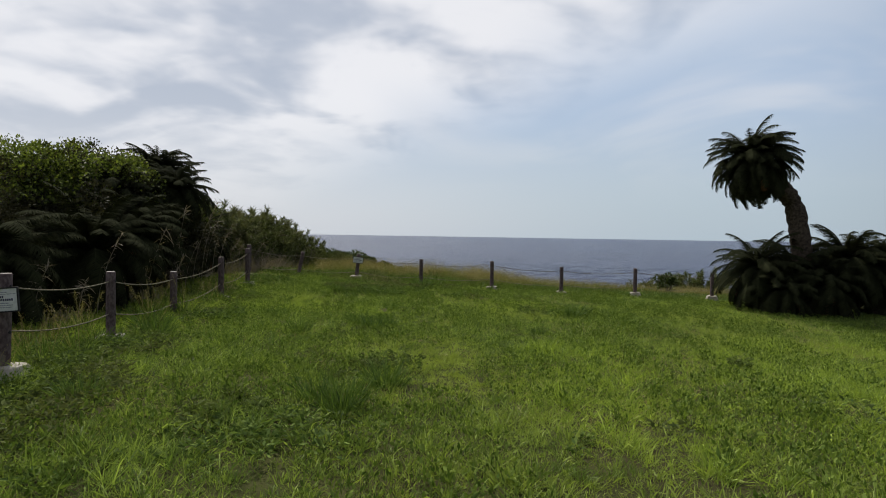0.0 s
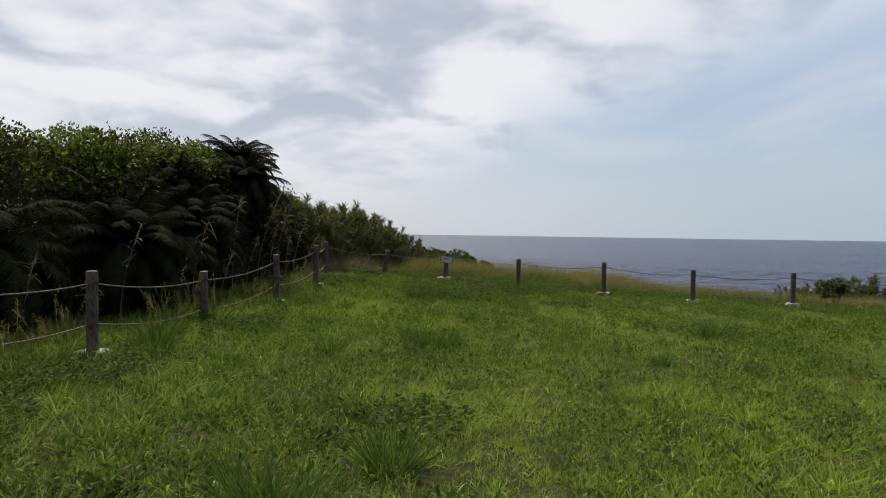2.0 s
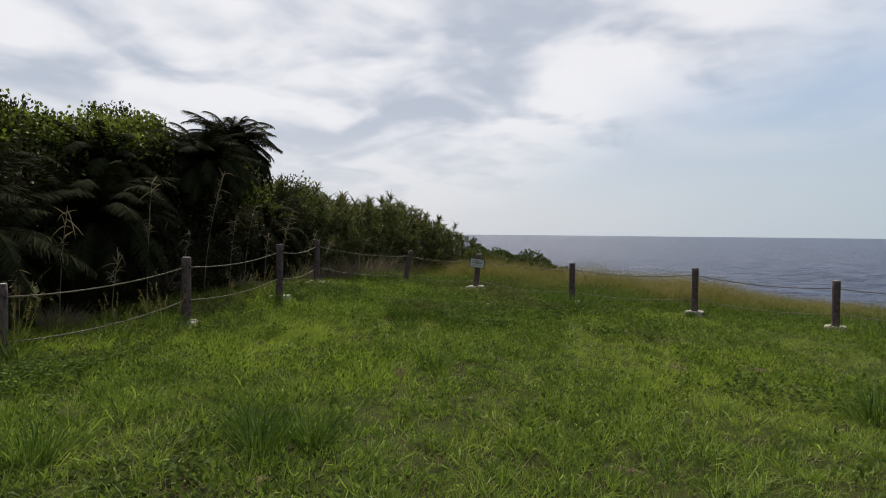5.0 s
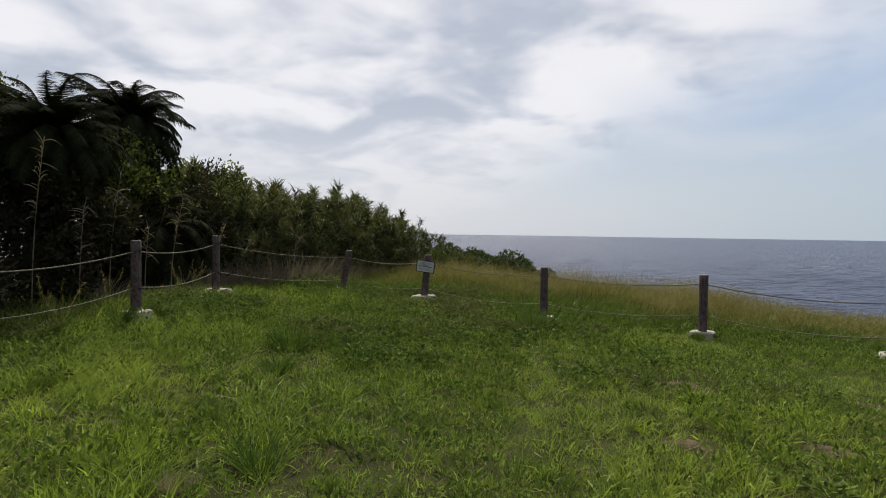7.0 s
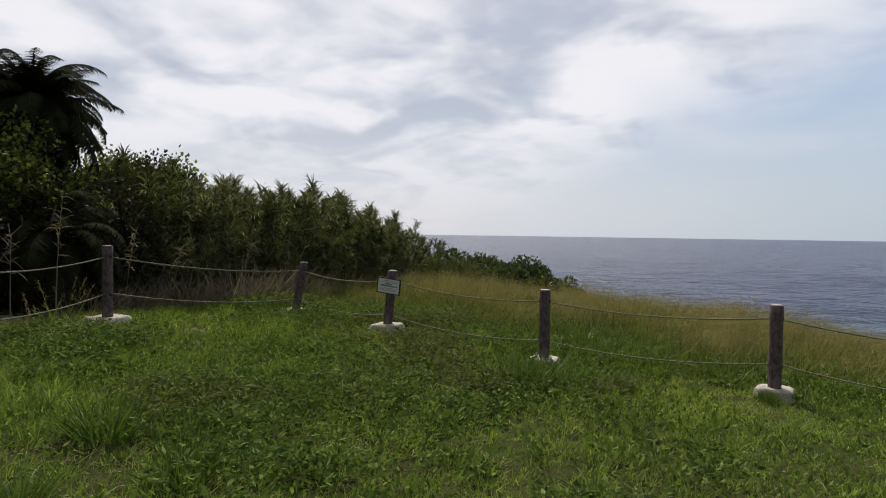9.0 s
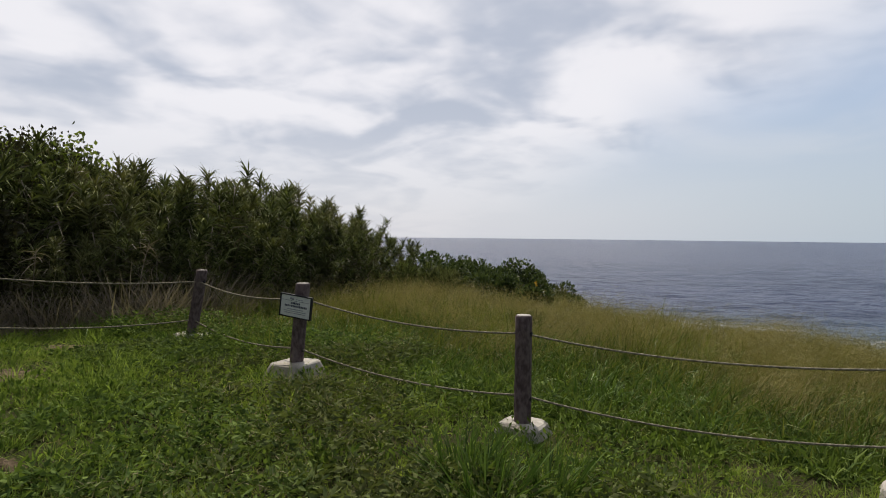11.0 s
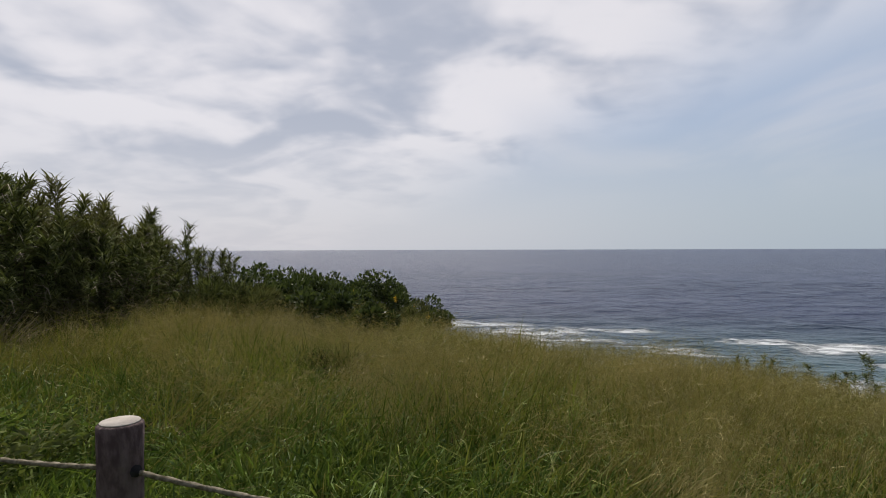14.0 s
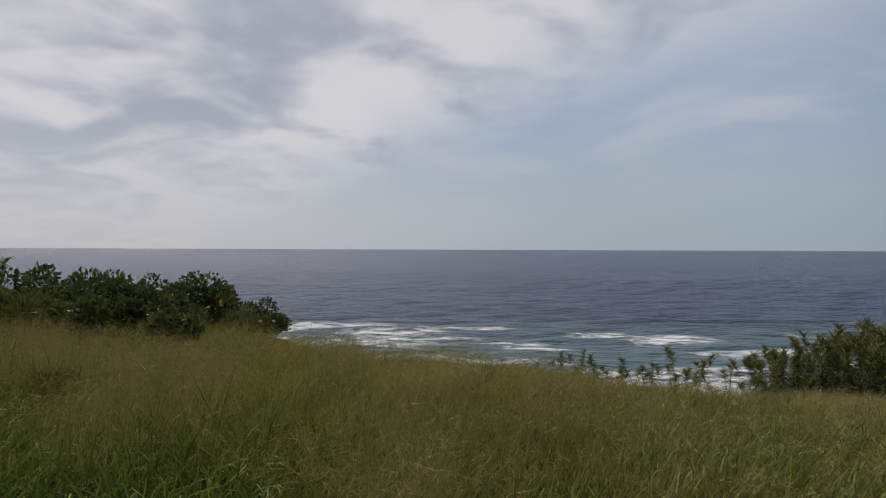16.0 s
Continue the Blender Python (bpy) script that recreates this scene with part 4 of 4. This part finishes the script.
def make_lawn():
    rng = np.random.default_rng(7)
    bits = []
    # turf in clumps, dark gaps between them
    cx, cy = scatter(31000, -7.2, 13.0, 2.4, 21.2, rng)
    keep = (bare(cx, cy) > rng.uniform(0.3, 0.8, len(cx))) & ((cx < 9) | (rng.uniform(size=len(cx)) < 0.6))
    cx, cy = cx[keep], cy[keep]
    size = np.clip(0.115 + 0.05 * lumpy(cx, cy, 2.3, 1) + 0.05 * lumpy(cx, cy, 7, 2) + 0.05 * step(-1, -4.5, cx), 0.085, 0.24) * rng.uniform(0.55, 1.6, len(cx))
    size = size * (1 - 0.25 * step(13, 18, cy) * step(-4, -1, cx))
    k = 21
    light = np.repeat(rng.uniform(size=len(cx)) < 0.75 * step(-0.1, 0.5, lumpy(cx, cy, 0.8, 41) + 0.9 * step(0.3, 2.5, cx) * (1 - step(9, 14, cy)) - 0.35 - 0.9 * step(13, 16, cy) * step(1, -1, cx)), k)
    n = len(cx) * k
    a, r = rng.uniform(0, math.tau, n), np.abs(rng.normal(0, 0.062, n))
    x, y, size = np.repeat(cx, k) + r * np.cos(a), np.repeat(cy, k) + r * np.sin(a), np.repeat(size, k)
    P = np.stack([x, y, height(x, y) - 0.012], 1)
    D = unit(np.stack([r * np.cos(a) * 11 + rng.normal(0, 0.35, n) + 0.08, r * np.sin(a) * 11 + rng.normal(0, 0.35, n) + 0.08, np.ones(n)], 1))
    L, W = size * rng.uniform(0.6, 1.4, n), rng.uniform(0.0055, 0.0135, n)
    bent = rng.uniform(size=n) < 0.18
    for tone, slot in ((~light, 0), (light, 3)):
        q = tone & ~bent
        v, f = ribbons(P[q], D[q], L[q], W[q], 0.2, 1, rng)
        bits.append((v, f, slot))
        q = tone & bent
        v, f = ribbons(P[q], D[q], L[q] * 1.35, W[q], rng.uniform(0.3, 0.8, int(q.sum())), 2, rng)
        bits.append((v, f, slot))
    # thin thatch everywhere
    x, y = scatter(210000, -7.2, 13, 2.4, 21.2, rng)
    keep = (bare(x, y) > rng.uniform(0.25, 0.8, len(x)))
    x, y = x[keep], y[keep]
    n = len(x)
    P = np.stack([x, y, height(x, y) - 0.008], 1)
    v, f = ribbons(P, up_ways(n, 0.8, rng), rng.uniform(0.045, 0.105, n), rng.uniform(0.006, 0.011, n), 0.1, 1, rng)
    bits.append((v, f, 0))
    x, y = scatter(60000, -7.2, 12, 2.0, 21.2, rng)
    keep = (lumpy(x, y, 1.3, 5) + 0.5 * lumpy(x, y, 4, 15) + 0.35 * step(-1, -4, x) > 0.35) | (bare(x, y) < 1.5) & (bare(x, y) > 0.8)
    x, y = x[keep], y[keep]
    n = len(x)
    P = np.stack([x, y, height(x, y) + rng.uniform(0, 0.05, n)], 1)
    v, f = ribbons(P, up_ways(n, 1.3, rng), rng.uniform(0.06, 0.16, n), 0.006, 0.3, 1, rng)
    bits.append((v, f, 1))
    # small broad weeds among it
    x, y = scatter(150000, -7.0, 12, 2.5, 20.8, rng)
    keep = (lumpy(x, y, 1.7, 3) + 0.3 * step(1, -4, x) + 0.35 * step(12, 17, y) > 0.1) & (bare(x, y) > 0.6)
    x, y = x[keep], y[keep]
    P = np.stack([x, y, height(x, y) + rng.uniform(0.02, 0.13, len(x))], 1)
    v, f = leaves(P, up_ways(len(x), 1.3, rng), rng.uniform(0.03, 0.065, len(x)), rng.uniform(0.012, 0.028, len(x)), rng)
    bits.append((v, f, 2))
    # knee-low broad-leaved weeds in rosettes
    cx, cy = scatter(2600, -6.8, 10, 3.0, 20.6, rng)
    keep = (lumpy(cx, cy, 1.9, 31) + 0.3 * step(0, -4, cx) > 0.0) & (bare(cx, cy) > 0.75)
    cx, cy = cx[keep], cy[keep]
    k = 22
    n = len(cx) * k
    tall = np.repeat(rng.uniform(0.05, 0.17, len(cx)), k)
    x, y = np.repeat(cx, k) + rng.normal(0, 0.05, n), np.repeat(cy, k) + rng.normal(0, 0.05, n)
    P = np.stack([x, y, height(x, y) + tall * rng.uniform(0.2, 1.0, n)], 1)
    v, f = leaves(P, up_ways(n, 1.6, rng), rng.uniform(0.035, 0.085, n), rng.uniform(0.014, 0.032, n), rng)
    bits.append((v, f, 2))
    v, f, s = join(bits)
    tagged(mesh_of("lawn_grass", v, f, [LAWN, LAWN_DRY, WEED, LAWN_LIGHT], s), "rough green lawn grass with weeds and dry blades", "grass", kind="stuff")


def make_meadow():
    rng = np.random.default_rng(8)
    bits = []
    x, y = scatter(95000, -8.5, 15, 20.2, 31, rng)
    keep = (y > 20.35 + 0.1 * np.maximum(x - 1, 0) + 0.15 * lumpy(x, y, 2, 4)) & ((x > -5.4) | (y > 21.5))
    x, y = x[keep], y[keep]
    n = len(x)
    edge = step(20.4, 22.5, y - 0.1 * np.maximum(x - 1, 0))
    tall = (0.34 + 0.26 * edge) * (1 + 0.30 * lumpy(x, y, 1.2, 6) + 0.32 * lumpy(x, y, 4, 16)) * (1 - 0.38 * step(1.0, 3.6, x))
    P = np.stack([x, y, height(x, y) - 0.02], 1)
    v, f = ribbons(P, up_ways(n, 0.85, rng, (0.15, -0.1)), tall * rng.uniform(0.55, 1.3, n), rng.uniform(0.007, 0.014, n), rng.uniform(0.15, 0.7, n), 2, rng)
    bits.append((v, f, 0))
    # long leaning leaves in hummocks
    cx, cy = scatter(5200, -8.0, 14, 20.5, 27.5, rng)
    cx, cy = cx[(cx > -5.8) | (cy > 21.6)], cy[(cx > -5.8) | (cy > 21.6)]
    k = 20
    n = len(cx) * k
    size = np.repeat(rng.uniform(0.22, 0.50, len(cx)) * (1 + 0.4 * lumpy(cx, cy, 2.0, 22)) * (1 - 0.3 * step(1.0, 3.6, cx)), k)
    a, r = rng.uniform(0, math.tau, n), np.abs(rng.normal(0, 0.07, n))
    x, y = np.repeat(cx, k) + r * np.cos(a), np.repeat(cy, k) + r * np.sin(a)
    P = np.stack([x, y, height(x, y) - 0.02], 1)
    D = unit(np.stack([r * np.cos(a) * 7 + rng.normal(0, 0.3, n) + 0.15, r * np.sin(a) * 7 + rng.normal(0, 0.3, n) - 0.1, np.ones(n)], 1))
    v, f = ribbons(P, D, size * rng.uniform(0.7, 1.3, n), rng.uniform(0.009, 0.016, n), rng.uniform(0.3, 0.9, n), 2, rng)
    bits.append((v, f, 2))
    # fine flowering stalks above the blades
    x, y = scatter(125000, -7.0, 15, 20.8, 31, rng)
    keep = rng.uniform(size=len(x)) < 0.05 + 0.95 * step(0.7, 3.0, y - 20.4 - 0.9 * step(-1.8, -4.0, x) + 1.0 * lumpy(x, y, 1.1, 9) + 1.1 * lumpy(x, y, 3.1, 19))
    keep &= (x > -5.6 - 0.1 * (y - 21)) & (rng.uniform(size=len(x)) < 1 - 0.5 * step(1.5, 4.0, x + lumpy(x, y, 1.5, 29)))
    x, y = x[keep], y[keep]
    n = len(x)
    tall = 0.74 * (1 + 0.16 * lumpy(x, y, 0.9, 6) + 0.22 * lumpy(x, y, 3.2, 17)) * (1 - 0.40 * step(1.0, 3.6, x))
    P = np.stack([x, y, height(x, y) - 0.02], 1)
    lay = np.stack([0.16 + 0.42 * lumpy(x, y, 1.6, 51) + 0.2 * lumpy(x, y, 5.0, 53), -0.05 + 0.36 * lumpy(x, y, 1.6, 52) + 0.2 * lumpy(x, y, 5.0, 54), np.zeros(n)], 1)
    D = unit(up_ways(n, 0.42, rng) + lay * 1.4)
    L = tall * rng.uniform(0.75, 1.15, n)
    v, f = ribbons(P, D, L, 0.0042, 0.12, 1, rng)
    bits.append((v, f, 1))
    k = 3
    s = np.tile((0.68, 0.80, 0.93), n)
    base = np.repeat(P, k, 0) + np.repeat(D, k, 0) * (np.repeat(L, k) * s)[:, None] - (0, 0, 1) * (0.10 * np.repeat(L, k) * s * s)[:, None]
    v, f = ribbons(base, unit(np.repeat(D, k, 0) + rng.normal(0, 0.95, (n * k, 3))), rng.uniform(0.07, 0.18, n * k), 0.0034, 0.3, 1, rng)
    bits.append((v, f, 1))
    # lush hummocks in a belt just beyond the fence
    cx, cy = scatter(3000, -5.8, 12, 20.15, 22.6, rng)
    far = cy - 20.2 - 0.1 * np.maximum(cx - 1, 0)
    q = (far > 0.0) & (far + 0.7 * lumpy(cx, cy, 1.7, 61) < 1.5 - 0.6 * step(2, 6, cx)) & ((cx > -5.2) | (cy > 21.2))
    q &= rng.uniform(size=len(cx)) < 1 - 0.6 * step(0.3, 1.5, cx)
    cx, cy = cx[q], cy[q]
    k = 30
    n = len(cx) * k
    size = np.repeat(rng.uniform(0.24, 0.42, len(cx)), k)
    a, r = rng.uniform(0, math.tau, n), np.abs(rng.normal(0, 0.08, n))
    x, y = np.repeat(cx, k) + r * np.cos(a), np.repeat(cy, k) + r * np.sin(a)
    P = np.stack([x, y, height(x, y) - 0.02], 1)
    D = unit(np.stack([r * np.cos(a) * 8 + rng.normal(0, 0.3, n), r * np.sin(a) * 8 + rng.normal(0, 0.3, n), np.ones(n)], 1))
    v, f = ribbons(P, D, size * rng.uniform(0.6, 1.3, n), rng.uniform(0.010, 0.019, n), rng.uniform(0.3, 1.0, n), 2, rng)
    bits.append((v, f, 3))
    v, f, s = join(bits)
    tagged(mesh_of("meadow_grass", v, f, [MEADOW, SEED, TUFT, LUSH], s), "tall seeding grass, ochre above and green below, on the slope", "tall grass", kind="stuff")


def make_edge_growth():
    """Rank weeds and long grass under the left fence and along the foot of the thicket."""
    rng = np.random.default_rng(9)
    x, y = scatter(60000, -9.5, -4.6, 2.0, 33, rng)
    line = np.interp(y, (2, 8, 12, 15, 17.5, 20, 24, 27, 33), (-3.9, -4.5, -4.9, -5.2, -6.3, -7.2, -7.1, -5.9, -5.9))
    keep = (x < line + 0.35 * lumpy(x, y, 2, 12)) & (rng.uniform(size=len(x)) < 0.75)
    x, y = x[keep], y[keep]
    n = len(x)
    P = np.stack([x, y, height(x, y) - 0.02], 1)
    v, f = ribbons(P, up_ways(n, 0.45, rng), rng.uniform(0.12, 0.42, n) * (1 + 0.4 * lumpy(x, y, 2.2, 13)) * (0.55 + 0.45 * step(0, 0.7, line[keep] - x)), rng.uniform(0.008, 0.018, n), rng.uniform(0.2, 0.7, n), 2, rng)
    bits = [(v, f, 0)]
    q = rng.uniform(size=n) < 0.10 + 0.5 * step(16.5, 18.5, y)
    v, f = ribbons(P[q], up_ways(int(q.sum()), 0.8, rng), rng.uniform(0.15, 0.5, int(q.sum())), 0.006, 0.3, 2, rng)
    bits.append((v, f, 1))
    v, f, s = join(bits)
    tagged(mesh_of("rank_grass", v, f, [MEADOW, STRAW], s), "rank green and straw-coloured grass under the thicket", "grass", kind="stuff")


def make_weeds():
    """Rank broad-leaved weeds in beds: along the rope fence, by the corner of the fence and on the lawn."""
    rng = np.random.default_rng(19)
    cx, cy = scatter(17000, -7.0, 6.0, 2.4, 21.6, rng)
    edge = np.interp(cy, (2, 8, 12, 15, 17.5, 20, 24), (-3.7, -4.3, -4.7, -5.0, -6.0, -6.2, -6.2))
    bed = 1.0 * step(2.0, 0.2, cx - edge) + 1.1 * step(14.5, 17.5, cy) * step(1.5, -1.5, cx) + 1.0 * step(9, 5.5, cy) * step(0.6, -1.5, cx) - 0.1
    q = (cx > edge - 0.5) & (bed + 0.6 * lumpy(cx, cy, 1.5, 71) + 0.3 * lumpy(cx, cy, 4.0, 72) > rng.uniform(0.35, 1.15, len(cx))) & (bare(cx, cy) > 1.0)
    for px, py, *_ in POSTS:
        q &= np.hypot(cx - px, cy - (py - 0.25)) > 0.48
    q &= (cy < 20.4) | (cx < -2.5)
    cx, cy = cx[q], cy[q]
    k = 26
    n = len(cx) * k
    tall = np.clip(0.13 + 0.07 * lumpy(cx, cy, 2.2, 73) + 0.10 * step(20.0, 20.5, cy), 0.07, 0.34) * rng.uniform(0.7, 1.3, len(cx))
    h = np.repeat(tall, k) * rng.uniform(0.15, 1.0, n) ** 0.6
    a = rng.uniform(0, math.tau, n)
    r = 0.35 * h + rng.uniform(0, 0.04, n)
    x, y = np.repeat(cx, k) + r * np.cos(a), np.repeat(cy, k) + r * np.sin(a)
    P = np.stack([x, y, height(x, y) + h], 1)
    D = unit(np.stack([np.cos(a), np.sin(a), rng.normal(0.25, 0.35, n)], 1))
    v, f = leaves(P, D, rng.uniform(0.035, 0.085, n), rng.uniform(0.014, 0.030, n), rng)
    bits = [(v, f, 0)]
    # bristly seed heads over some beds
    q = lumpy(cx, cy, 1.1, 74) + rng.normal(0, 0.3, len(cx)) > 0.65
    hx, hy, ht = np.repeat(cx[q], 7), np.repeat(cy[q], 7), np.repeat(tall[q], 7)
    n = len(hx)
    hx, hy = hx + rng.normal(0, 0.035, n), hy + rng.normal(0, 0.035, n)
    P = np.stack([hx, hy, height(hx, hy) + ht * rng.uniform(0.9, 1.25, n)], 1)
    v, f = ribbons(P, up_ways(n, 1.1, rng), rng.uniform(0.03, 0.07, n), 0.006, 0.3, 1, rng)
    bits.append((v, f, 1))
    v, f, s = join(bits)
    tagged(mesh_of("lawn_weeds", v, f, [HERB, HERB_TOP], s), "beds of rank broad-leaved weeds with bristly seed heads", "weeds", kind="stuff")


def tall_grass_source():
    """Long grass gone to seed: arching blades and a few feathery heads."""
    rng = np.random.default_rng(31)
    n = 60
    r, a = 0.10 * np.sqrt(rng.uniform(0, 1, n)), rng.uniform(0, math.tau, n)
    P = np.stack([r * np.cos(a), r * np.sin(a), np.full(n, -0.02)], 1)
    D = unit(np.stack([P[:, 0] * 4 + rng.normal(0, 0.2, n), P[:, 1] * 4 + rng.normal(0, 0.2, n), np.ones(n)], 1))
    grass = new("seeding_grass")
    v, f = ribbons(P, D, rng.uniform(0.3, 0.75, n), 0.015, rng.uniform(0.2, 0.8, n), 3, rng)
    part("blades", v, f, LUSH, grass)
    L = rng.uniform(0.7, 1.05, 7)
    v, f = ribbons(P[:7], D[:7], L, 0.005, 0.12, 3, rng)
    bits = [(v, f, 0)]
    k = 26
    s = np.tile(np.linspace(0.72, 1.0, k), 7)
    base = np.repeat(P[:7], k, 0) + np.repeat(D[:7], k, 0) * (np.repeat(L, k) * s)[:, None] - (0, 0, 1) * (0.12 * np.repeat(L, k) * s * s)[:, None]
    v, f = ribbons(base, unit(np.repeat(D[:7], k, 0) + rng.normal(0, 0.55, (7 * k, 3))), rng.uniform(0.04, 0.09, 7 * k), 0.006, 0.3, 1, rng)
    bits.append((v, f, 0))
    v, f, _ = join(bits)
    part("seed_heads", v, f, SEED, grass, "pale feathery seed heads")
    return tagged(grass, "tall green grass gone to seed by the rope fence", "grass tuft", "seeding grasses by the fence")


def tuft_source():
    rng = np.random.default_rng(10)
    n = 170
    r, a = 0.13 * np.sqrt(rng.uniform(0, 1, n)), rng.uniform(0, math.tau, n)
    P = np.stack([r * np.cos(a), r * np.sin(a), np.full(n, -0.02)], 1)
    D = unit(np.stack([P[:, 0] * 5 + rng.normal(0, 0.2, n), P[:, 1] * 5 + rng.normal(0, 0.2, n), np.ones(n)], 1))
    v, f = ribbons(P, D, rng.uniform(0.18, 0.44, n), 0.008, rng.uniform(0.1, 0.5, n), 3, rng)
    tuft = new("grass_tuft")
    part("foliage", v, f, TUFT, tuft)
    return tagged(tuft, "upright tuft of long dark green grass on the lawn", "grass tuft", "grass tufts on the lawn")


make_lawn()
make_meadow()
make_edge_growth()
make_weeds()
tall_grass = tall_grass_source()
tall_grass.matrix_basis = pose(-4.1, 7.3, gz(-4.1, 7.3))
for i in range(34):
    y = 3.6 + 0.42 * i + rr.uniform(-0.3, 0.3)
    x = float(np.interp(y, (3.6, 8, 12, 15, 17.9), (-4.0, -4.6, -5.05, -5.4, -6.3))) + rr.uniform(-0.45, 0.35)
    copy_thing(tall_grass, pose(x, y, gz(x, y), rr.uniform(-8, 8), rr.uniform(-8, 8), rr.uniform(0, 360)) @ Matrix.Scale(rr.uniform(0.45, 1.0), 4))
tuft = tuft_source()
tuft.matrix_basis = pose(-0.15, 6.65, gz(-0.15, 6.65)) @ Matrix.Scale(1.2, 4)
for x, y, k in ((-0.42, 5.75, 1.0), (-0.7, 5.9, 0.9), (-2.04, 9.7, 0.8), (3.1, 14.0, 1.1), (-1.0, 10.5, 0.9), (-0.8, 10.8, 0.8), (-1.3, 10.8, 0.8), (-4.1, 9.0, 1.1),
                (-4.5, 9.6, 1.2), (-0.77, 18.7, 1.1), (-1.05, 18.95, 1.0), (-0.5, 19.0, 0.9), (-1.9, 15.6, 0.9), (-2.8, 15.7, 1.0), (-2.3, 14.9, 0.7), (-2.4, 16.1, 0.7),
                (-1.0, 13.2, 0.7), (-2.9, 5.6, 0.8), (-0.4, 5.5, 0.7), (-3.0, 11.4, 0.7), (2.0, 11.2, 0.6)):
    copy_thing(tuft, pose(x, y, gz(x, y), 0, 0, rr.uniform(0, 360)) @ Matrix.Scale(k, 4))


for n_, (x, y, *_) in enumerate(POSTS[:14]):
    for k in range(3 if n_ < 8 else 2):
        px, py = x + rr.uniform(-0.30, 0.34), y - rr.uniform(0.22, 0.34)
        copy_thing(tuft, pose(px, py, gz(px, py), 0, 0, rr.uniform(0, 360)) @ Matrix.Scale(rr.uniform(0.45, 0.75) if n_ < 8 else rr.uniform(0.3, 0.45), 4))
for x, y, k in ((-1.16, 12.75, 0.13), (-2.6, 10.3, 0.13), (-3.1, 16.2, 0.13)):
    copy_thing(dry, pose(x, y, gz(x, y) + 0.02, 0, 0, rr.uniform(0, 360)) @ Matrix.Scale(k, 4))


def patch_of_dirt(x, y, r, seed):
    g = np.random.default_rng(seed)
    n = 18
    a = np.linspace(0, math.tau, n, endpoint=False)
    rad = r * (0.75 + 0.45 * g.uniform(-1, 1, n))
    ring = np.stack([x + 1.4 * rad * np.cos(a), y + rad * np.sin(a)], 1)
    inner = np.stack([x + 0.7 * rad * np.cos(a), y + 0.5 * rad * np.sin(a)], 1)
    pts = np.concatenate([[(x, y)], inner, ring])
    z = height(pts[:, 0], pts[:, 1]) + np.r_[0.02, np.full(n, 0.018), np.full(n, -0.01)]
    f = []
    for i in range(n):
        j = (i + 1) % n
        f += [(0, 1 + i, 1 + j), (1 + i, 1 + n + i, 1 + n + j), (1 + i, 1 + n + j, 1 + j)]
    ob = smooth_all(mesh_of("bare_soil", np.column_stack([pts, z]), np.array(f), [DIRT]))
    tagged(ob, "worn patch of bare brown soil in the lawn", "soil", kind="structure")


for i, (x, y, r) in enumerate(BARE):
    patch_of_dirt(x, y, r * 0.48, i)
